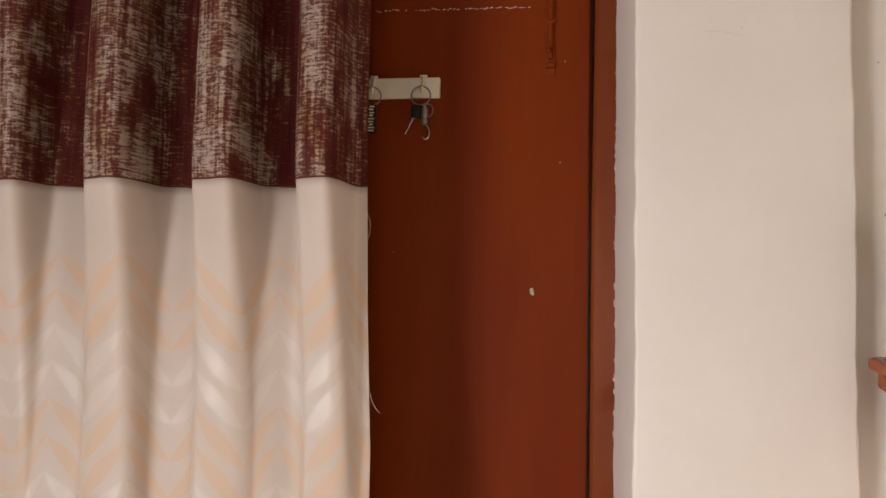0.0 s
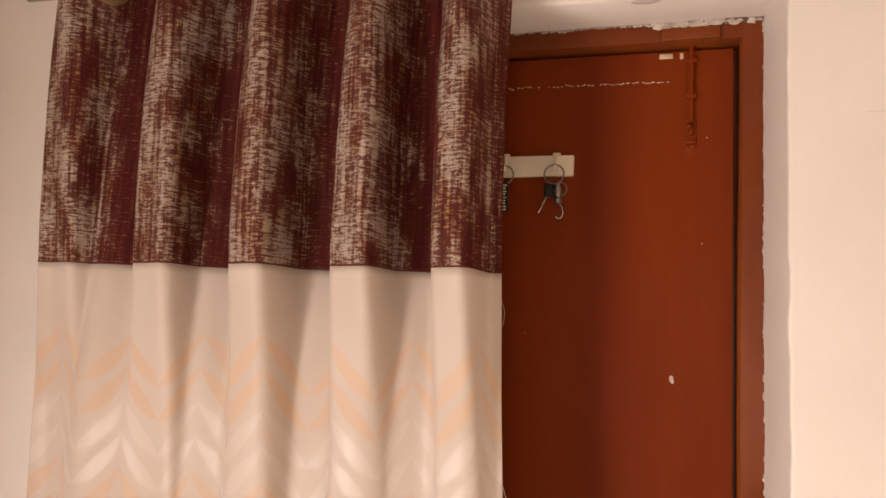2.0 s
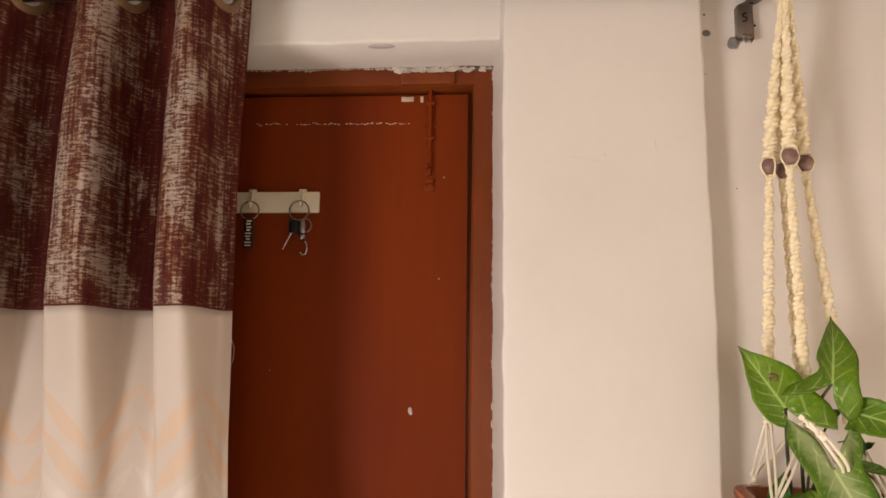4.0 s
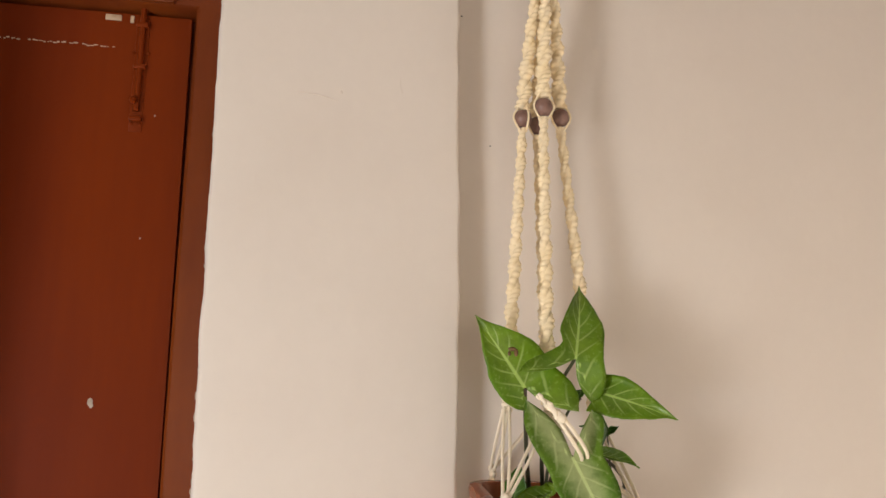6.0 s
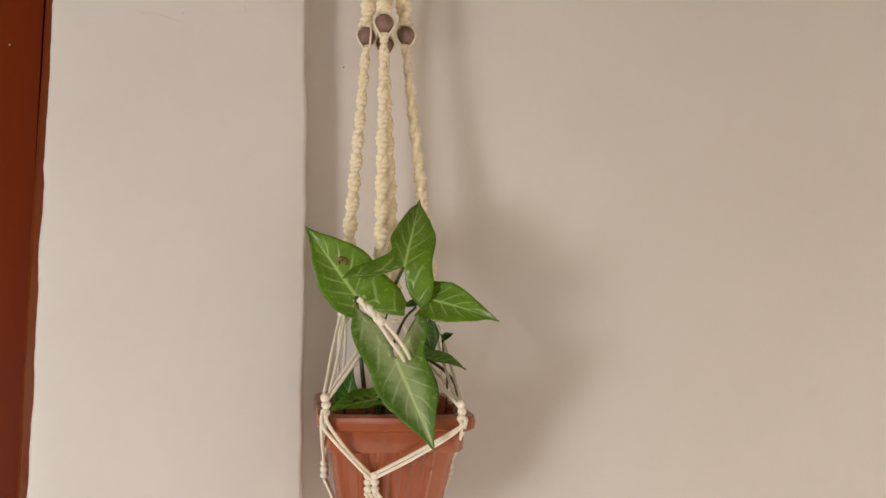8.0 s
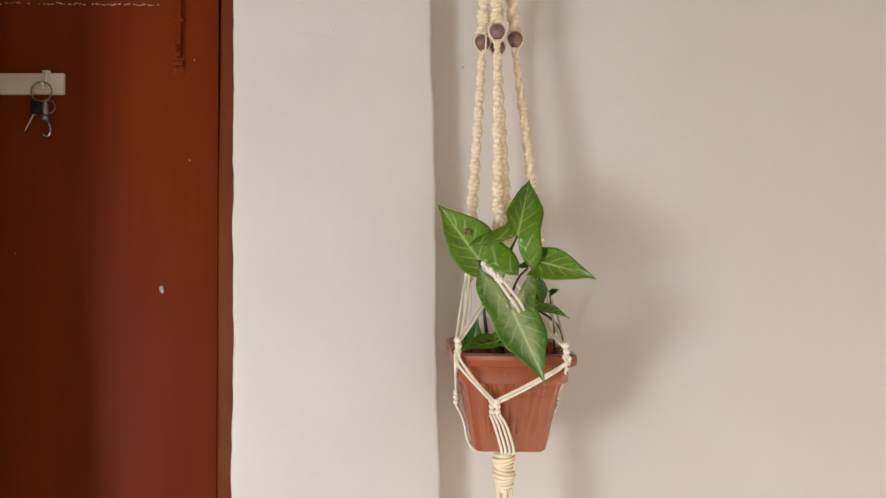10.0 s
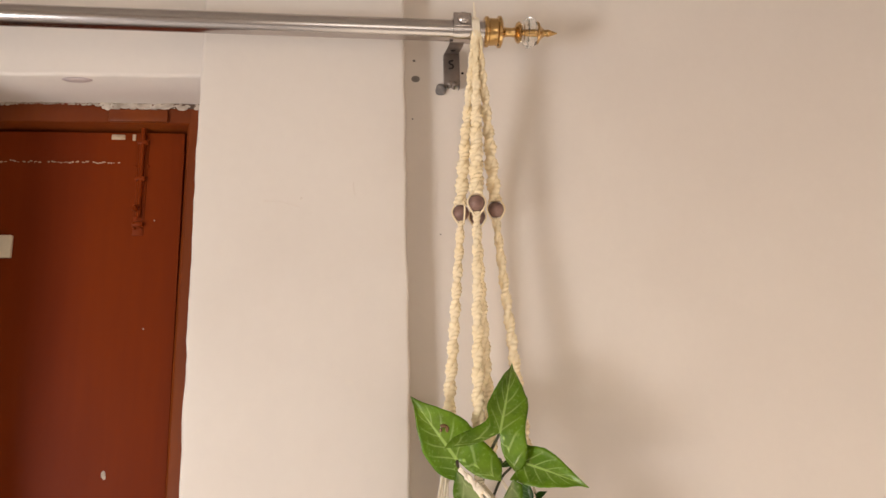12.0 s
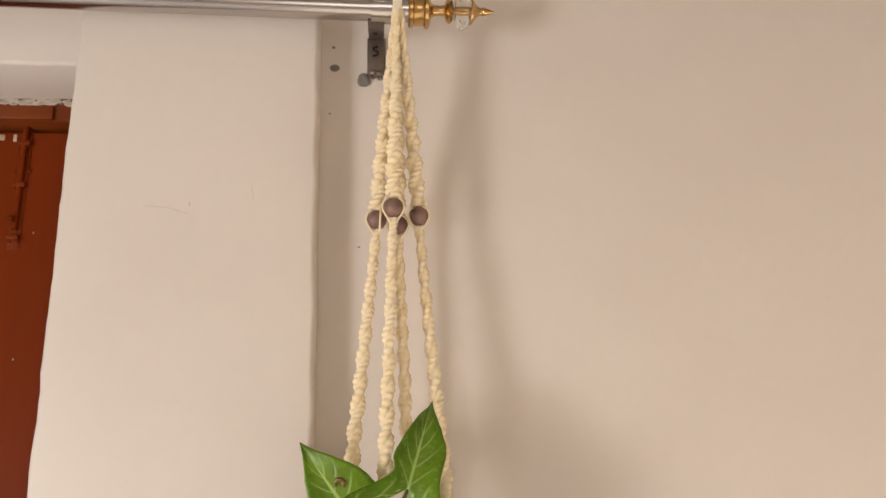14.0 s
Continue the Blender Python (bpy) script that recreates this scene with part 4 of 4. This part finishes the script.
def plant():
    root = thing("arrowhead_plant", (POT.x, POT.y, 1.432), "arrowhead vine with glossy green veined leaves in a hanging pot", "plant")
    soil = 1.430
    leaf(root, LEAF, (0.4351, 0.983, 1.5631), (0.3837, 0.980, 1.6343), (-0.15, -1, 0.15), 0.027, 0.036, (((0.4345, 0.985, 1.5409), 0.004, 0.004), ((0.4800, 0.953, 1.5410), 0.0165, 0.007)), 1.0, label="leaf with a brown spot")
    leaf(root, LEAF, (0.4820, 0.964, 1.5922), (0.5090, 1.022, 1.6731), (0.0, -1, 0.25), 0.020, 0.028, (((0.4180, 0.944, 1.5775), 0.0155), ((0.5000, 0.968, 1.5480), 0.014)), 2.0)
    leaf(root, LEAF, (0.5060, 0.972, 1.5600), (0.5710, 0.930, 1.5343), (0.05, -1, 0.35), 0.021, 0.026, (((0.4960, 0.985, 1.5690), 0.010), ((0.4985, 0.970, 1.5470), 0.010)), 3.0)
    leaf(root, LEAF_FROST, (0.4695, 0.943, 1.4990), (0.5005, 0.912, 1.4143), (-0.1, -1, 0.45), 0.029, 0.031, (((0.4330, 0.974, 1.5520), 0.0140, 0.0095), ((0.4935, 0.954, 1.5430), 0.0165, 0.003)), 4.0, label="large leaf with frosted pale veins")
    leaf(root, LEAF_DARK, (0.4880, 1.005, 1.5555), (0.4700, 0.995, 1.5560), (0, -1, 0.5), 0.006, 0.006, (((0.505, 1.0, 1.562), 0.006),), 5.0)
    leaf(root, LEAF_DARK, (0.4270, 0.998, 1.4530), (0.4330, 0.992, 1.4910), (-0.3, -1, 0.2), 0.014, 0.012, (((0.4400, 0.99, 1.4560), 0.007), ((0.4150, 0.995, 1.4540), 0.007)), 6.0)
    leaf(root, LEAF, (0.4540, 0.968, 1.4600), (0.4030, 0.950, 1.4500), (0, -0.8, 0.8), 0.013, 0.012, (((0.462, 0.97, 1.470), 0.007), ((0.462, 0.962, 1.454), 0.006)), 7.0)
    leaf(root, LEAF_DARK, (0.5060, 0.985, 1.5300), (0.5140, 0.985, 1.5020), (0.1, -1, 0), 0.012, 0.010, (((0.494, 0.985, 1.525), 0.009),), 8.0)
    leaf(root, LEAF, (0.5030, 0.962, 1.5000), (0.5420, 0.956, 1.4880), (0, -0.8, 0.6), 0.0085, 0.006, (((0.498, 0.962, 1.510), 0.005), ((0.4960, 0.962, 1.4920), 0.004)), 9.0, label="young curled leaf with a pale tip")
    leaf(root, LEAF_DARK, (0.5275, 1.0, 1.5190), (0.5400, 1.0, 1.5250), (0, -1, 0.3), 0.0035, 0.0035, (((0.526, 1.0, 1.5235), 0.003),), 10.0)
    for pts, r in (([(0.4500, 1.012, soil), (0.4430, 1.005, 1.49), (0.4380, 0.992, 1.54), (0.4351, 0.981, 1.5625)], 0.0022),
                   ([(0.4650, 1.020, soil), (0.4620, 1.012, 1.51), (0.4720, 0.985, 1.565), (0.4820, 0.966, 1.5920)], 0.0021),
                   ([(0.4980, 1.030, soil), (0.5080, 1.020, 1.48), (0.5140, 0.995, 1.52), (0.5065, 0.974, 1.5595)], 0.0021),
                   ([(0.4560, 1.000, soil), (0.4600, 0.985, 1.47), (0.4655, 0.958, 1.500), (0.4695, 0.945, 1.4992)], 0.0024),
                   ([(0.4700, 1.020, soil), (0.4660, 1.010, 1.48), (0.4850, 1.005, 1.535), (0.5000, 1.000, 1.5535)], 0.0017),
                   ([(0.4260, 1.006, soil), (0.4245, 1.000, 1.4560)], 0.0016), ([(0.4580, 0.985, soil), (0.4520, 0.976, 1.4558)], 0.0015),
                   ([(0.5350, 1.030, soil), (0.5420, 1.010, 1.455), (0.5380, 0.985, 1.470), (0.5230, 0.972, 1.487), (0.5015, 0.963, 1.5005)], 0.0019),
                   ([(0.5330, 1.020, soil), (0.5340, 1.010, 1.475), (0.5290, 1.002, 1.500), (0.5276, 1.0, 1.5190)], 0.0012)):
        bm = bmesh.new()
        line = smooth_line(pts, 6)
        tube(bm, line, [r * (1.15 - 0.35 * i / (len(line) - 1)) for i in range(len(line))], 8)
        part("stem", bm, STEM, root)
    bm = bmesh.new()
    for x, z, a, b in ((0.4200, 1.6010, 0.0042, 0.0022), (0.4240, 1.5975, 0.0022, 0.0040), (0.4170, 1.5965, 0.0016, 0.0024)):
        blob(bm, (x, 0.9745, z), (a, 0.0018, b))
    part("brown_spot", bm, BRONZE, root, "brown blemish on a leaf")
    bm = bmesh.new()
    blob(bm, (0.5335, 0.9590, 1.5650), (0.0028, 0.0012, 0.0016))
    part("white_fleck", bm, CRUST, root)


plant()


def sinnet(bm, a, b, turns, girth, seed, start=1.0):
    """A spiral sinnet of half knots: a flattened braid that winds round its core, each knot a bulge."""
    a, b = Vector(a), Vector(b)
    d = b - a
    length = d.length
    d.normalize()
    p = d.orthogonal().normalized()
    q = d.cross(p)
    n, ring = max(40, int(length / 0.0009)), 22
    rows = []
    for i in range(n + 1):
        t = i / n
        wide = girth * (start + (1.0 - start) * min(1.0, t * 1.25))
        sway = p * (0.10 * wide * noise.noise((seed, 2.0, t * 11))) + q * (0.10 * wide * noise.noise((seed, 6.0, t * 11)))
        ang = turns * 2 * math.pi * t + seed + 0.5 * noise.noise((seed, 0.5, t * 8))
        row = []
        for k in range(ring):
            th = 2 * math.pi * k / ring
            c = math.cos(th - ang)
            lobe = abs(c) ** 1.1
            # the two working cords pass over the core in turn, a loop at each edge
            knot = math.sin(2 * math.pi * length * t / 0.0064 + 1.6 * math.sin(th - ang) + (math.pi if c < 0 else 0.0))
            r = wide * (0.46 + 0.56 * lobe + 0.09 * knot * (0.35 + 0.65 * lobe) + 0.05 * noise.noise((seed + 3 * c, th, t * length * 420)))
            row.append(a.lerp(b, t) + sway + (p * math.cos(th) + q * math.sin(th)) * r * (0.75 if i in (0, n) else 1.0))
        rows.append(row + row[:1])
    grid(bm, rows)
    bmesh.ops.remove_doubles(bm, verts=bm.verts, dist=1e-6)
    bmesh.ops.holes_fill(bm, edges=bm.edges, sides=0)


def hanger():
    root = thing("plant_hanger", (0.4755, ROD_Y, rod_z(0.4755) + 0.0142), "cream cotton macrame plant hanger with brown beads looped over the rod", "plant hanger")
    top = Vector((0.4757, 1.0085, 2.1060))
    zt = rod_z(0.4755)
    bm = bmesh.new()
    for dx in (-0.0036, 0.0, 0.0036):
        pts = [(0.4757 + dx * 0.5, 1.0095, 2.0980), (0.4755 + dx * 0.8, ROD_Y - 0.0172, zt - 0.006)]
        pts += [(0.4752 + dx * 0.9, ROD_Y - 0.0166 * math.cos(a), zt + 0.0166 * math.sin(a)) for a in (0.25, 0.8, 1.57, 2.3, 2.9)]
        pts += [(0.4755 + dx, ROD_Y + 0.0130, zt - 0.018), (0.4757 + dx * 0.6, 1.0190, 2.0880)]
        tube(bm, smooth_line(pts, 4), 0.0021, 8)
    tube(bm, smooth_line([(0.4745, 1.012, zt + 0.012), (0.4738, 1.0105, zt + 0.024), (0.4735, 1.0105, zt + 0.034)], 4), [0.0022, 0.002, 0.002, 0.0018, 0.0016, 0.0014, 0.0012, 0.001, 0.0008], 7)
    part("loop", bm, CORD_PALE, root)
    beads = [Vector(p) for p in ((0.4705, 1.0200, 1.8735), (0.4985, 1.0440, 1.8715), (0.4765, 1.0620, 1.8665), (0.4530, 1.0420, 1.8665))]
    ends = [Vector(p) for p in ((0.4600, 0.9850, 1.5400), (0.5245, 1.0250, 1.5380), (0.4880, 1.0720, 1.5480), (0.4240, 1.0100, 1.5480))]
    corners = [POT_POSE @ Vector(p) for p in ((0.0590, -0.0760, 1.4600), (0.0730, 0.0730, 1.4600), (-0.0480, 0.0760, 1.4600), (-0.0700, -0.0720, 1.4640))]
    for k in range(4):
        c = beads[k]
        start = top + Vector(((c.x - 0.4747) * 0.14, (c.y - 1.042) * 0.10 + 0.002, 0))
        bm = bmesh.new()
        sinnet(bm, start, c + Vector((0, 0, 0.011)), 4.8, 0.0090, k * 1.7 + 0.4, 0.36)
        part("upper_sinnet", bm, CORD, root)
        bm = bmesh.new()
        lathe(bm, [(0.003, -0.0098), (0.0072, -0.0082), (0.0103, -0.003), (0.0106, 0.001), (0.0092, 0.0062), (0.0060, 0.0092), (0.003, 0.0098)], Matrix.Translation(c), 20)
        part("bead", bm, BEAD, root, "round brown wooden bead")
        # the two filler cords run past the bead on its sides
        for sg in (-1, 1):
            bm = bmesh.new()
            near = -0.0105 if (k == 3 and sg > 0) else -0.003
            wide = 0.004 if near < -0.005 else 0.0112
            tube(bm, smooth_line([c + Vector((sg * 0.004, -0.003, 0.016)), c + Vector((sg * wide, near, 0.003)), c + Vector((sg * wide * 0.85, near, -0.006)), c + Vector((sg * 0.003, -0.003, -0.016))], 6), 0.0012, 6)
            part("bead_cord", bm, CORD, root)
        bm = bmesh.new()
        sinnet(bm, c + Vector((0, 0, -0.011)), ends[k] + Vector((0, 0, 0.006)), 6.2, 0.0079, k * 2.3 + 1.1, 0.7)
        part("lower_sinnet", bm, CORD, root)
        bm = bmesh.new()
        for j in range(3):
            blob(bm, ends[k] + Vector((0, 0, 0.004 - 0.0055 * j)), (0.0062, 0.0055, 0.0038))
        part("knot", bm, CORD_PALE, root)
        # pairs of cords spread from each knot to the two nearest rim corners
        for corner in (corners[k], corners[k - 1]):
            away = (corner - ends[k]).cross(Vector((0, 0, 1))).normalized()
            for off in (-0.0022, 0.0022):
                mid = ends[k].lerp(corner, 0.5) + away * off * 1.6
                bm = bmesh.new()
                tube(bm, smooth_line([ends[k] + away * off, mid, corner + away * off + Vector((0, 0, 0.004))], 5), 0.00165, 7)
                part("cord", bm, CORD_PALE, root)
    # the end of the front sinnet passes over the leaves and splits into two cords
    bm = bmesh.new()
    sinnet(bm, (0.4327, 0.9340, 1.5572), (0.4531, 0.9260, 1.5359), 1.2, 0.0046, 0.7, 0.6)
    blob(bm, (0.4531, 0.9255, 1.5355), (0.0052, 0.0045, 0.0050))
    part("lower_sinnet", bm, CORD_PALE, root)
    for off in (-0.0028, 0.0028):
        bm = bmesh.new()
        tube(bm, smooth_line([(0.4531 + off * 0.7, 0.9250, 1.5350 + off * 0.5), (0.4645 + off, 0.9260, 1.5195 + off * 0.6), (0.4765 + off, 0.9330, 1.5040 + off * 0.6), (0.4830 + off, 0.9480, 1.4940)], 5), 0.0019, 7)
        part("cord", bm, CORD_PALE, root)
    down = POT_POSE
    lips = ((0.0590, -0.0800, 1.446), (0.0745, 0.0745, 1.446), (-0.0500, 0.0790, 1.446), (-0.0690, -0.0800, 1.448))
    under = Vector((POT.x - 0.008, POT.y - 0.012, 1.322))
    for k in range(4):
        corner = corners[k]
        bm = bmesh.new()
        for j in range(3):
            blob(bm, corner + Vector((0.0008 * (j % 2), 0, 0.007 - 0.0068 * j)), (0.0047, 0.0050, 0.0044))
        part("rim_knot", bm, CORD_PALE, root)
    for k, (a, b, low) in enumerate(((3, 0, (-0.022, -0.0600, 1.394)), (0, 1, (0.0615, 0.004, 1.392)), (1, 2, (0.0, 0.0615, 1.392)), (2, 3, (-0.0615, 0.006, 1.390)))):
        v = down @ Vector(low)
        out = Vector((v.x - POT.x, v.y - POT.y, 0)).normalized()
        for c, lip in ((corners[a], down @ Vector(lips[a])), (corners[b], down @ Vector(lips[b]))):
            for off in (-0.0020, 0.0020):
                bm = bmesh.new()
                mid = (lip + v) / 2 + out * 0.004 + Vector((0, 0, off - 0.002))
                tube(bm, smooth_line([c + Vector((off, 0, -0.004)), lip + out * 0.002 + Vector((off, 0, off)), mid, v + out * 0.0035 + Vector((0, 0, off))], 6), 0.0017, 7)
                part("cord", bm, CORD_PALE, root)
        bm = bmesh.new()
        side = out.cross(Vector((0, 0, 1)))
        for j in range(3):
            for sg in (-1, 1):
                blob(bm, v + out * 0.0035 + side * 0.0034 * sg + Vector((0, 0, 0.002 - 0.0062 * j)), (0.0042, 0.0042, 0.0036))
        part("face_knot", bm, CORD_PALE, root)
        foot = Vector((POT.x, POT.y, 1.3270)) + out * 0.0450 + side * (-0.004 if k else -0.010)
        for off in (-0.0075, -0.0026, 0.0026, 0.0075):
            bm = bmesh.new()
            tube(bm, smooth_line([v + out * 0.0035 + side * off * 0.8 + Vector((0, 0, -0.014)), (v + foot) / 2 + out * 0.003 + side * off, foot + out * 0.002 + side * off, under + out * 0.008 + side * off * 0.6], 5), 0.00165, 7)
            part("cord", bm, CORD_PALE, root)
    bm = bmesh.new()
    tube(bm, [under + Vector((0, 0, 0.002)), under + Vector((0, 0, -0.050))], 0.0085, 14)
    for k in range(10):
        r = 0.0112 + 0.0016 * math.sin(k * 1.3)
        tube(bm, ring_points(under + Vector((0, 0, -0.004 - 0.0042 * k)), (1, 0, 0.18 * math.sin(k)), (0, 1, 0.1), r, 16), 0.0026, 7, True)
    part("gathering_knot", bm, CORD, root)
    bm = bmesh.new()
    r3 = random.Random(2)
    for k in range(46):
        a, r = r3.uniform(0, 2 * math.pi), 0.0095 * math.sqrt(r3.random())
        p = under + Vector((r * math.cos(a), r * math.sin(a), -0.046))
        tube(bm, smooth_line([p, p + Vector((r3.uniform(-0.003, 0.003), r3.uniform(-0.003, 0.003), -0.08)), p + Vector((r3.uniform(-0.012, 0.012), r3.uniform(-0.012, 0.012), -0.16 - r3.uniform(0, 0.02)))], 4), 0.0014, 5)
    part("tassel", bm, CORD, root, "loose cotton tassel")


hanger()
